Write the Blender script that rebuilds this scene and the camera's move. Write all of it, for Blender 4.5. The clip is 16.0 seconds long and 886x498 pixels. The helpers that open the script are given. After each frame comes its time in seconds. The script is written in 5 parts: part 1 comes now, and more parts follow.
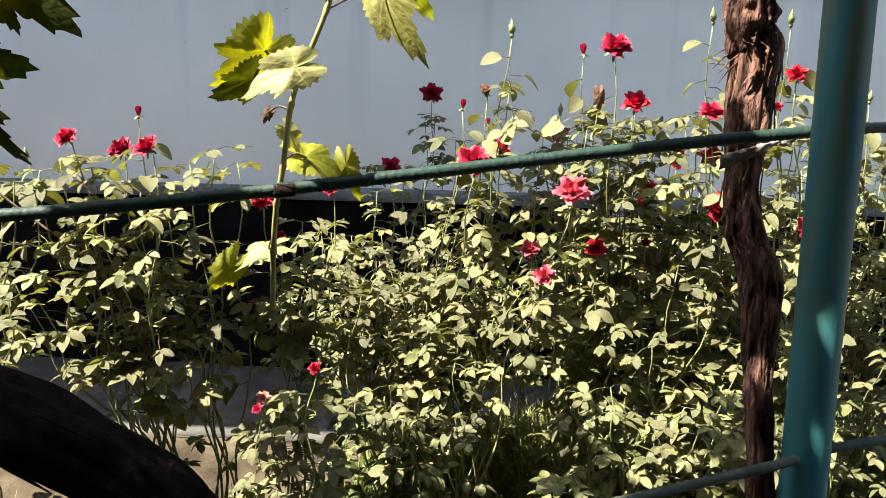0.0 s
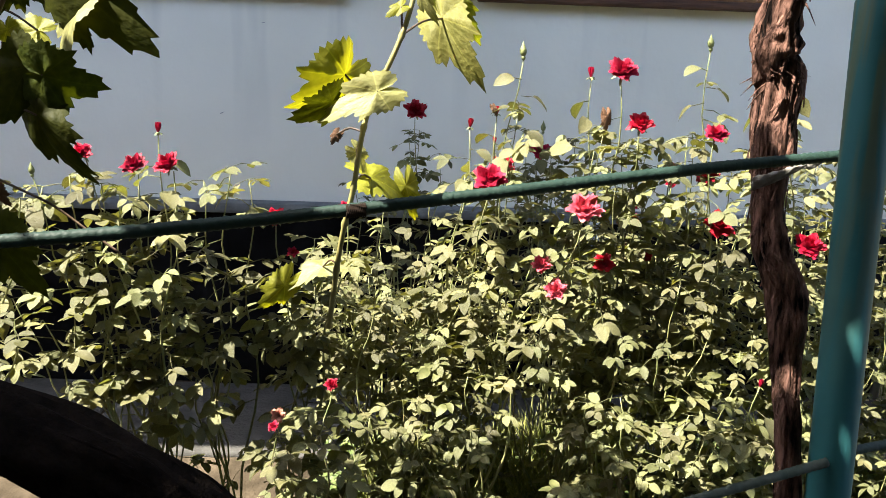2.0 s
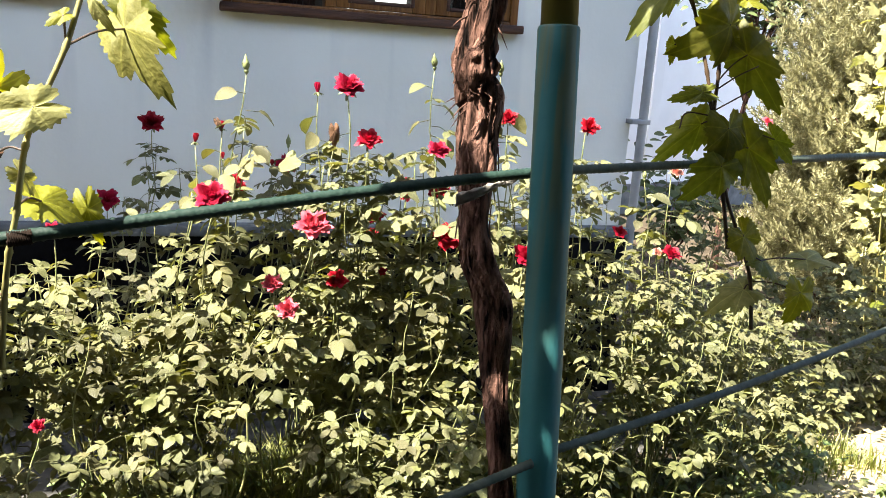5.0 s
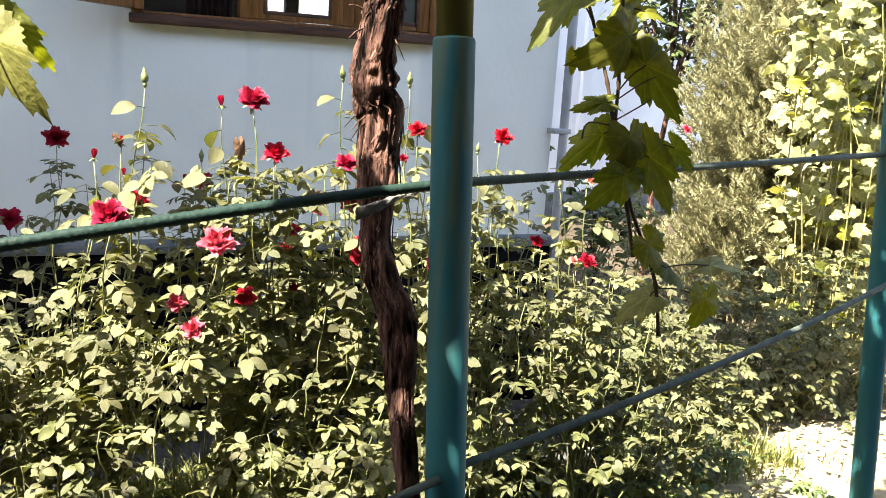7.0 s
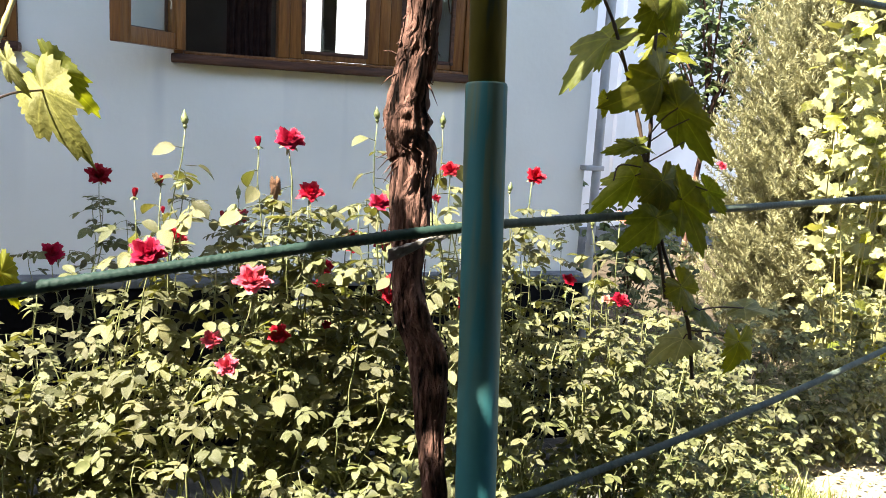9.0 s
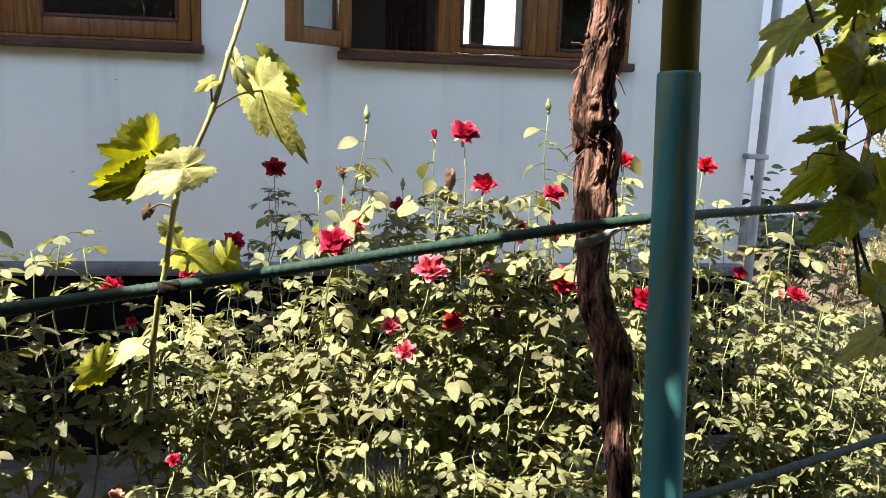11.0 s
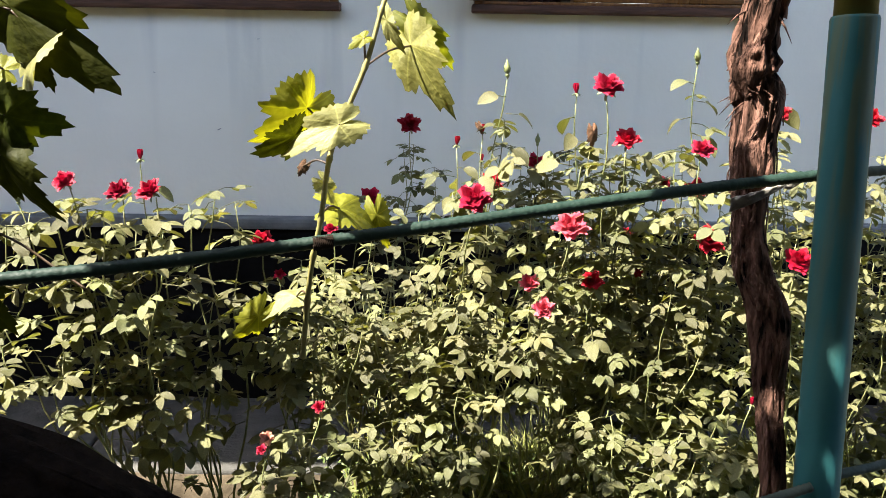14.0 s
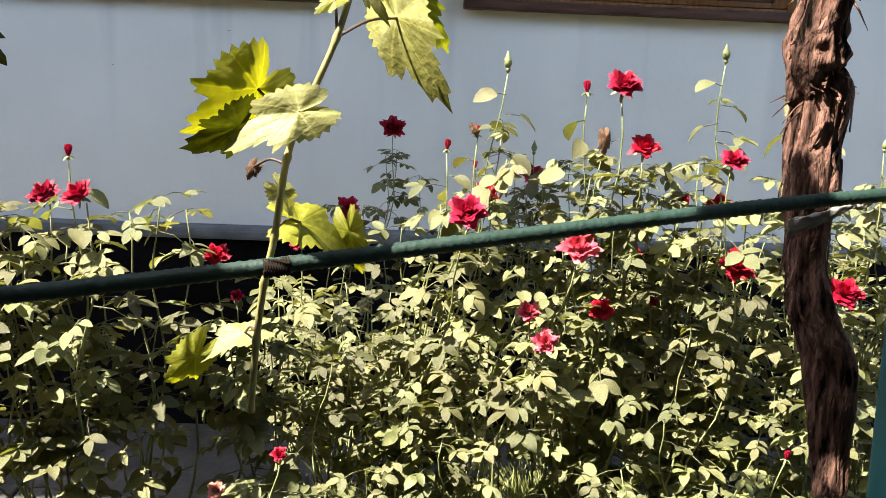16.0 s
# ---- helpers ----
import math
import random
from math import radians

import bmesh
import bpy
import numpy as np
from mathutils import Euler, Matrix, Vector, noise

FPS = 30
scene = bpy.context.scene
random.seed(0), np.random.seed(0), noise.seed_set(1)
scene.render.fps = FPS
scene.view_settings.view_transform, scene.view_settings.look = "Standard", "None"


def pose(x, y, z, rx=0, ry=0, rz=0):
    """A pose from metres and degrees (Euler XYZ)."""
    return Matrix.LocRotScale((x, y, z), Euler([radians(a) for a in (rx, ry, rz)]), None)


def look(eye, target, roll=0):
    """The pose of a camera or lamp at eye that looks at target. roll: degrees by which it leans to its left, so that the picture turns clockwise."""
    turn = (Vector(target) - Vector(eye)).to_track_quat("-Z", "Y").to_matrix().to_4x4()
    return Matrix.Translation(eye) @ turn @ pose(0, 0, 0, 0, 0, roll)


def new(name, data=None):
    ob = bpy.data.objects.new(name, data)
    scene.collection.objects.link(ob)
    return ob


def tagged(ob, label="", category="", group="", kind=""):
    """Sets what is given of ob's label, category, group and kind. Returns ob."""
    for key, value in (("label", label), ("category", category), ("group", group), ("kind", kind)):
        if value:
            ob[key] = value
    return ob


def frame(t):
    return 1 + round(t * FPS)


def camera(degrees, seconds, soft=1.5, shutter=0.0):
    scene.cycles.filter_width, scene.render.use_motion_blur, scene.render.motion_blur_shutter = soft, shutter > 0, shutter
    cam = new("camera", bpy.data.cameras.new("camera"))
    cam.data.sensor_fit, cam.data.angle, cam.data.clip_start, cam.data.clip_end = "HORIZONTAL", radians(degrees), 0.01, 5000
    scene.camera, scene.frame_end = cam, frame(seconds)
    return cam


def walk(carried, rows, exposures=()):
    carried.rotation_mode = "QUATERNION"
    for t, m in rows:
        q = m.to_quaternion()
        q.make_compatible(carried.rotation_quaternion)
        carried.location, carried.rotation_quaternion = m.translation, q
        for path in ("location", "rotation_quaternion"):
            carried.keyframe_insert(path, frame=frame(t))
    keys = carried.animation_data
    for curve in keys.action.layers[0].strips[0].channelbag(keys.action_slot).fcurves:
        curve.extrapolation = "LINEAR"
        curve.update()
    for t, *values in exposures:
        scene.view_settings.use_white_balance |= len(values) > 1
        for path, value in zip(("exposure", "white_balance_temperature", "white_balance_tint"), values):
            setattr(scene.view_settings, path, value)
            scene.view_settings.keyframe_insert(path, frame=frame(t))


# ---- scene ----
cam = camera(57.6, 16.0, soft=0.85)
PATH = [
    (0, (0.409, -0.061, 1.351), (0.284, 1.865, 0.827), 0.9),
    (0.2, (0.347, -0.047, 1.36), (0.323, 1.883, 0.835), 1.3),
    (0.5, (0.25, -0.064, 1.359), (0.334, 1.872, 0.865), 2.1),
    (1, (0.221, -0.081, 1.364), (0.278, 1.858, 0.878), 1.4),
    (1.5, (0.23, -0.09, 1.367), (0.251, 1.849, 0.877), 1.9),
    (2, (0.236, -0.092, 1.363), (0.298, 1.846, 0.871), 2.1),
    (2.5, (0.249, -0.097, 1.369), (0.377, 1.839, 0.885), 1.8),
    (3, (0.263, -0.092, 1.368), (0.478, 1.842, 0.906), 2.7),
    (3.5, (0.274, -0.086, 1.369), (0.522, 1.845, 0.912), 2.7),
    (4, (0.297, -0.09, 1.374), (0.629, 1.833, 0.934), 3.2),
    (4.5, (0.329, -0.086, 1.379), (0.823, 1.802, 0.945), 3.4),
    (5, (0.35, -0.084, 1.377), (0.923, 1.781, 0.935), 3.8),
    (7.3, (0.414, -0.086, 1.386), (1.142, 1.734, 0.99), 3.6),
    (7.5, (0.416, -0.086, 1.393), (1.151, 1.734, 1.011), 3.7),
    (8, (0.419, -0.092, 1.396), (1.141, 1.742, 1.059), 3.7),
    (10.5, (0.354, -0.089, 1.403), (0.756, 1.836, 1.036), 2.2),
    (11, (0.325, -0.091, 1.398), (0.646, 1.847, 1.024), 2.1),
    (11.5, (0.296, -0.087, 1.394), (0.57, 1.859, 1.023), 1.9),
    (12, (0.259, -0.085, 1.388), (0.467, 1.869, 1.014), 3.0),
    (12.5, (0.256, -0.081, 1.393), (0.309, 1.876, 0.983), 2.1),
    (13, (0.266, -0.075, 1.393), (0.245, 1.878, 0.962), 1.8),
    (13.5, (0.278, -0.078, 1.397), (0.295, 1.864, 0.918), 1.2),
    (14, (0.293, -0.077, 1.396), (0.315, 1.863, 0.908), 0.9),
    (14.5, (0.292, -0.078, 1.395), (0.308, 1.871, 0.949), 1.2),
    (15, (0.285, -0.079, 1.389), (0.351, 1.874, 0.963), 2.0),
    (15.5, (0.284, -0.075, 1.387), (0.369, 1.874, 0.947), 2.1),
    (15.7, (0.282, -0.03, 1.383), (0.338, 1.92, 0.941), 2.4),
    (16, (0.286, 0.145, 1.358), (0.355, 2.090, 0.897), 2.4),
]
walk(cam, [(t, look(eye, target, roll)) for t, eye, target, roll in PATH],
     exposures=((0, 2.48), (3.0, 2.53), (5.0, 2.67), (8.0, 2.72), (11.0, 2.52), (12.5, 2.47), (15.5, 2.48), (16.0, 2.51)))

# ---- world, sun, exposure ----
SUN_DIR = Vector((-0.52, -0.17, 0.837)).normalized()      # towards the sun
world = bpy.data.worlds.new("sky")
scene.world = world
world.use_nodes = True
wn = world.node_tree.nodes
sky = wn.new("ShaderNodeTexSky")
sky.sky_type = "NISHITA"
sky.sun_disc = False
sky.sun_elevation = math.asin(SUN_DIR.z)
sky.sun_rotation = math.atan2(SUN_DIR.x, SUN_DIR.y)
sky.dust_density = 2.0
wn["Background"].inputs["Strength"].default_value = 0.096
world.node_tree.links.new(sky.outputs[0], wn["Background"].inputs["Color"])
sun_data = bpy.data.lights.new("sun", "SUN")
sun_data.energy = 5.0
sun_data.angle = radians(0.53)
sun_data.color = (1.0, 0.935, 0.80)
sun = new("sun", sun_data)
sun.matrix_world = look(SUN_DIR * 20, (0, 0, 0))

# ---- materials ----
def mat(name, c1, c2, scale=20.0, rough=0.6, bump=0.0, bscale=80.0, metal=0.0, trans=0.0, rnd=0.0, island=False,
        spec=0.4, stretch=(1, 1, 1), big=1.2, tcol=None, hue=0.0):
    """Two colours mixed by fine noise, varied by a broad noise and from piece to piece, with relief and light passing through."""
    m = bpy.data.materials.new(name)
    m.use_nodes = True
    nt = m.node_tree
    n, l = nt.nodes, nt.links
    bsdf = n["Principled BSDF"]
    bsdf.inputs["Roughness"].default_value = rough
    bsdf.inputs["Metallic"].default_value = metal
    bsdf.inputs["Specular IOR Level"].default_value = spec
    co = n.new("ShaderNodeTexCoord")
    mp = n.new("ShaderNodeMapping")
    mp.inputs["Scale"].default_value = stretch
    l.new(co.outputs["Object"], mp.inputs["Vector"])
    no = n.new("ShaderNodeTexNoise")
    no.inputs["Scale"].default_value = scale
    no.inputs["Detail"].default_value = 6
    l.new(mp.outputs[0], no.inputs["Vector"])
    ra = n.new("ShaderNodeValToRGB")
    ra.color_ramp.elements[0].color, ra.color_ramp.elements[1].color = (*c1, 1), (*c2, 1)
    ra.color_ramp.elements[0].position, ra.color_ramp.elements[1].position = 0.34, 0.68
    l.new(no.outputs["Fac"], ra.inputs[0])
    nb = n.new("ShaderNodeTexNoise")
    nb.inputs["Scale"].default_value = big
    nb.inputs["Detail"].default_value = 3
    l.new(co.outputs["Object"], nb.inputs["Vector"])
    mr = n.new("ShaderNodeMapRange")
    mr.inputs["From Min"].default_value, mr.inputs["From Max"].default_value = 0.3, 0.7
    mr.inputs["To Min"].default_value, mr.inputs["To Max"].default_value = 0.86, 1.1
    l.new(nb.outputs["Fac"], mr.inputs["Value"])
    hs = n.new("ShaderNodeHueSaturation")
    l.new(ra.outputs[0], hs.inputs["Color"])
    value = mr.outputs[0]
    if rnd:
        src = n.new("ShaderNodeNewGeometry").outputs["Random Per Island"] if island else n.new("ShaderNodeObjectInfo").outputs["Random"]
        mv = n.new("ShaderNodeMapRange")
        mv.inputs["To Min"].default_value, mv.inputs["To Max"].default_value = 1 - rnd, 1 + rnd
        l.new(src, mv.inputs["Value"])
        mu = n.new("ShaderNodeMath")
        mu.operation = "MULTIPLY"
        l.new(value, mu.inputs[0])
        l.new(mv.outputs[0], mu.inputs[1])
        value = mu.outputs[0]
        if hue:
            mh = n.new("ShaderNodeMath")
            mh.operation = "MULTIPLY"
            mh.inputs[1].default_value = 7.13
            l.new(src, mh.inputs[0])
            fr = n.new("ShaderNodeMath")
            fr.operation = "FRACT"
            l.new(mh.outputs[0], fr.inputs[0])
            m2 = n.new("ShaderNodeMapRange")
            m2.inputs["To Min"].default_value, m2.inputs["To Max"].default_value = 0.5 - hue, 0.5 + hue
            l.new(fr.outputs[0], m2.inputs["Value"])
            l.new(m2.outputs[0], hs.inputs["Hue"])
    l.new(value, hs.inputs["Value"])
    l.new(hs.outputs[0], bsdf.inputs["Base Color"])
    if bump:
        nz = n.new("ShaderNodeTexNoise")
        nz.inputs["Scale"].default_value = bscale
        nz.inputs["Detail"].default_value = 5
        l.new(mp.outputs[0], nz.inputs["Vector"])
        bp = n.new("ShaderNodeBump")
        bp.inputs["Strength"].default_value = bump
        bp.inputs["Distance"].default_value = 0.01
        l.new(nz.outputs["Fac"], bp.inputs["Height"])
        l.new(bp.outputs[0], bsdf.inputs["Normal"])
    if trans:
        tr = n.new("ShaderNodeBsdfTranslucent")
        if tcol:
            mc = n.new("ShaderNodeMix")
            mc.data_type, mc.blend_type = "RGBA", "MULTIPLY"
            mc.inputs[0].default_value = 1.0
            mc.inputs[7].default_value = (*tcol, 1)
            l.new(hs.outputs[0], mc.inputs[6])
            l.new(mc.outputs[2], tr.inputs["Color"])
        else:
            l.new(hs.outputs[0], tr.inputs["Color"])
        mx = n.new("ShaderNodeMixShader")
        mx.inputs[0].default_value = trans
        l.new(bsdf.outputs[0], mx.inputs[1])
        l.new(tr.outputs[0], mx.inputs[2])
        l.new(mx.outputs[0], n["Material Output"].inputs["Surface"])
    return m


def veined(m, spacing=0.86, width=0.02, lift=1.5):
    """Adds pale veins that fan out from a leaf's stalk to its colour."""
    nt = m.node_tree
    n, l = nt.nodes, nt.links
    hs = next(x for x in n if x.type == "HUE_SAT")
    co = next(x for x in n if x.type == "TEX_COORD")
    sp = n.new("ShaderNodeSeparateXYZ")
    l.new(co.outputs["Object"], sp.inputs[0])
    an = n.new("ShaderNodeMath")
    an.operation = "ARCTAN2"
    l.new(sp.outputs[0], an.inputs[0])
    l.new(sp.outputs[1], an.inputs[1])
    pp = n.new("ShaderNodeMath")
    pp.operation = "PINGPONG"
    pp.inputs[1].default_value = spacing / 2
    ab = n.new("ShaderNodeMath")
    ab.operation = "ABSOLUTE"
    l.new(an.outputs[0], ab.inputs[0])
    l.new(ab.outputs[0], pp.inputs[0])
    ln = n.new("ShaderNodeVectorMath")
    ln.operation = "LENGTH"
    l.new(co.outputs["Object"], ln.inputs[0])
    mu = n.new("ShaderNodeMath")
    mu.operation = "MULTIPLY"
    l.new(pp.outputs[0], mu.inputs[0])
    l.new(ln.outputs["Value"], mu.inputs[1])
    mr = n.new("ShaderNodeMapRange")
    mr.inputs["From Min"].default_value, mr.inputs["From Max"].default_value = 0.0, width
    mr.inputs["To Min"].default_value, mr.inputs["To Max"].default_value = lift, 1.0
    l.new(mu.outputs[0], mr.inputs["Value"])
    old = hs.inputs["Value"].links[0].from_socket
    m2 = n.new("ShaderNodeMath")
    m2.operation = "MULTIPLY"
    l.new(old, m2.inputs[0])
    l.new(mr.outputs[0], m2.inputs[1])
    l.new(m2.outputs[0], hs.inputs["Value"])
    return m


M_LEAF = mat("rose_leaf", (0.094, 0.098, 0.034), (0.205, 0.202, 0.098), 60, 0.48, 0.3, 150, trans=0.32, rnd=0.45, hue=0.02, spec=0.4, tcol=(1.25, 1.22, 0.40))
# darker copy of the rose leaf: the shade inside the bushes is in its colour
M_LEAF_IN_SHADED = mat("rose_leaf_inner_shaded", (0.062, 0.070, 0.022), (0.135, 0.138, 0.055), 60, 0.55, trans=0.22, rnd=0.40, island=True, spec=0.3, tcol=(1.25, 1.22, 0.40))
M_CANE = mat("rose_cane", (0.14, 0.17, 0.06), (0.24, 0.22, 0.10), 40, 0.5, 0.2, 120, rnd=0.2)
M_PETAL = mat("red_petal", (0.27, 0.002, 0.016), (0.44, 0.006, 0.034), 6, 0.55, 0.15, 30, trans=0.25, rnd=0.25, hue=0.005, spec=0.3)
M_PINK = mat("pink_petal", (0.34, 0.004, 0.028), (0.52, 0.022, 0.072), 3, 0.55, 0.15, 30, trans=0.25, rnd=0.1, spec=0.3)
M_ROSY = mat("rosy_petal", (0.52, 0.035, 0.075), (0.68, 0.16, 0.19), 2.2, 0.55, 0.15, 30, trans=0.25, rnd=0.1, spec=0.3)
M_PALE = mat("pale_petal", (0.58, 0.20, 0.16), (0.70, 0.40, 0.29), 3, 0.6, 0.15, 30, trans=0.3, rnd=0.1, spec=0.3)
M_CALYX = mat("calyx", (0.12, 0.17, 0.05), (0.26, 0.25, 0.12), 30, 0.5, trans=0.1, rnd=0.2)
M_DRY = mat("withered_leaf", (0.06, 0.025, 0.012), (0.17, 0.085, 0.04), 25, 0.8, 0.4, 60, trans=0.12, rnd=0.2)
M_VINE = veined(mat("vine_leaf", (0.100, 0.112, 0.013), (0.165, 0.168, 0.027), 6, 0.5, 0.22, 9, trans=0.48, rnd=0.2, hue=0.015, tcol=(1.8, 1.75, 0.35)))
# darker copy of the vine leaf, with the shade put into its colour
M_VINE_SHADED = veined(mat("vine_leaf_shaded", (0.026, 0.034, 0.003), (0.048, 0.055, 0.006), 6, 0.6, 0.22, 9, trans=0.30, rnd=0.2, hue=0.015, spec=0.15, tcol=(1.6, 1.5, 0.35)), lift=1.25)
# pale leaf side; sunlit leaves also take their bright tone from this colour
M_VINE_PALE = veined(mat("vine_leaf_pale", (0.20, 0.20, 0.070), (0.29, 0.28, 0.108), 6, 0.55, 0.2, 9, trans=0.3, rnd=0.1, tcol=(1.3, 1.25, 0.4)))
M_VINE_OLD = veined(mat("vine_leaf_old", (0.140, 0.138, 0.032), (0.205, 0.195, 0.050), 6, 0.6, 0.3, 9, trans=0.3, rnd=0.1, spec=0.2, tcol=(1.3, 1.25, 0.4)))
M_VINE_YEL = veined(mat("vine_leaf_yellow", (0.19, 0.20, 0.016), (0.27, 0.27, 0.03), 6, 0.5, 0.2, 9, trans=0.5, rnd=0.1, tcol=(1.5, 1.4, 0.3)))
M_CANOPY = mat("vine_canopy_leaf", (0.06, 0.085, 0.016), (0.11, 0.135, 0.028), 10, 0.5, trans=0.10, rnd=0.25, island=True, tcol=(1.5, 1.5, 0.4))
# paler copy of the vine leaf, with strong sunlight put into its colour
M_VINE_SUN = mat("vine_leaf_sunlit", (0.17, 0.17, 0.07), (0.34, 0.33, 0.17), 10, 0.5, trans=0.25, rnd=0.35, island=True, tcol=(1.3, 1.25, 0.4))
M_VCANE = mat("vine_cane", (0.22, 0.20, 0.07), (0.38, 0.32, 0.12), 30, 0.5, 0.3, 90, stretch=(1, 1, 0.2))
M_VCANE_DARK = mat("vine_cane_dark", (0.05, 0.03, 0.02), (0.10, 0.06, 0.03), 30, 0.6, 0.3, 90)
M_BARK = mat("vine_bark", (0.004, 0.0025, 0.002), (0.235, 0.126, 0.096), 22, 0.92, 1.0, 60, stretch=(3.5, 3.5, 0.7), big=14, spec=0.06)
M_FENCE = mat("old_planks", (0.05, 0.045, 0.035), (0.10, 0.085, 0.065), 12, 0.9, 0.3, 30, stretch=(5, 5, 0.5))
# near-black copy of the vine bark: the limb's deep shade is in its colour
M_BARK_LIMB_SHADED = mat("limb_bark_shaded", (0.004, 0.003, 0.0025), (0.013, 0.009, 0.007), 30, 0.95, 1.0, 60, spec=0.05)
M_TEAL = mat("teal_paint", (0.024, 0.124, 0.136), (0.037, 0.158, 0.170), 9, 0.55, 0.12, 45, stretch=(1, 1, 0.25), big=5, spec=0.28)
M_OLIVE = mat("olive_paint", (0.085, 0.078, 0.010), (0.15, 0.125, 0.02), 12, 0.45, 0.15, 45, stretch=(1, 1, 0.3), big=6)
M_RAIL = mat("green_rail_paint", (0.008, 0.023, 0.017), (0.016, 0.036, 0.028), 40, 0.6, 0.2, 120, spec=0.3)
M_RAIL_GREY = mat("worn_rail_paint", (0.052, 0.070, 0.054), (0.095, 0.112, 0.088), 40, 0.6, 0.2, 120, spec=0.25)
M_TIE = mat("tie_wire", (0.008, 0.005, 0.004), (0.022, 0.014, 0.010), 60, 0.9, spec=0.1)
M_CLOTH = mat("cloth_strip", (0.22, 0.20, 0.18), (0.40, 0.375, 0.34), 60, 0.85, 0.3, 200, trans=0.2)
M_WALL = mat("whitewash", (0.82, 0.815, 0.755), (0.86, 0.855, 0.795), 3.5, 0.85, 0.10, 45, big=0.8, spec=0.2)
M_WALL2 = mat("white_render", (0.79, 0.80, 0.82), (0.85, 0.86, 0.88), 4, 0.85, 0.03, 40, big=0.7, spec=0.2)
# dark plinth paint, taken nearly to black by the shade put into it
M_PLINTH = mat("dark_plinth_shaded", (0.003, 0.003, 0.0035), (0.008, 0.008, 0.009), 8, 0.9, 0.5, 30, spec=0.05)
M_LEDGE = mat("plinth_ledge", (0.10, 0.11, 0.12), (0.19, 0.20, 0.21), 12, 0.85, 0.4, 60)
M_WOOD = mat("varnished_wood", (0.15, 0.056, 0.015), (0.27, 0.115, 0.028), 14, 0.38, 0.25, 40, stretch=(6, 6, 0.6), big=3)
M_SILL = mat("sill_wood", (0.045, 0.018, 0.010), (0.12, 0.05, 0.028), 14, 0.6, 0.4, 40, stretch=(0.6, 6, 6), big=3)
# one dark brown for the room's surfaces, the dimness indoors put into the colour
M_ROOM = mat("room_dimness", (0.10, 0.08, 0.07), (0.14, 0.11, 0.09), 5, 0.9)
M_CURTAIN = mat("brown_curtain", (0.05, 0.025, 0.02), (0.09, 0.045, 0.035), 30, 0.9, 0.2, 90)
M_METAL = mat("zinc_pipe", (0.30, 0.31, 0.33), (0.42, 0.43, 0.45), 10, 0.5, 0.1, 40, metal=0.3)
M_ROOF = mat("roof_sheet", (0.20, 0.21, 0.22), (0.30, 0.31, 0.32), 6, 0.5, 0.2, 30)
M_CONCRETE = mat("concrete", (0.045, 0.043, 0.040), (0.085, 0.082, 0.076), 14, 0.9, 0.5, 60)
M_SOIL = mat("garden_soil", (0.03, 0.023, 0.015), (0.09, 0.07, 0.048), 7, 0.95, 1.0, 40, big=0.9, spec=0.1)
M_PATH = mat("dry_path", (0.25, 0.20, 0.12), (0.42, 0.35, 0.22), 16, 0.95, 0.6, 55, big=1.5, spec=0.1)
M_GRASS = mat("grass_blade", (0.12, 0.145, 0.03), (0.26, 0.26, 0.075), 30, 0.5, trans=0.3, rnd=0.35, island=True, tcol=(1.2, 1.3, 0.4))
M_STRAW = mat("straw", (0.34, 0.27, 0.12), (0.50, 0.42, 0.22), 30, 0.7, rnd=0.3, island=True)
M_WEED = mat("weed_leaf", (0.08, 0.12, 0.035), (0.16, 0.20, 0.07), 30, 0.5, trans=0.2, rnd=0.35, island=True, tcol=(1.2, 1.3, 0.5))
M_CONIFER = mat("conifer_spray", (0.21, 0.20, 0.095), (0.345, 0.32, 0.17), 12, 0.7, trans=0.15, rnd=0.25, island=True)
M_TREE = mat("tree_leaf", (0.05, 0.075, 0.022), (0.10, 0.125, 0.042), 12, 0.6, trans=0.2, rnd=0.3, island=True)
M_BRASS = mat("brass", (0.45, 0.30, 0.10), (0.55, 0.38, 0.15), 20, 0.35, metal=1.0)


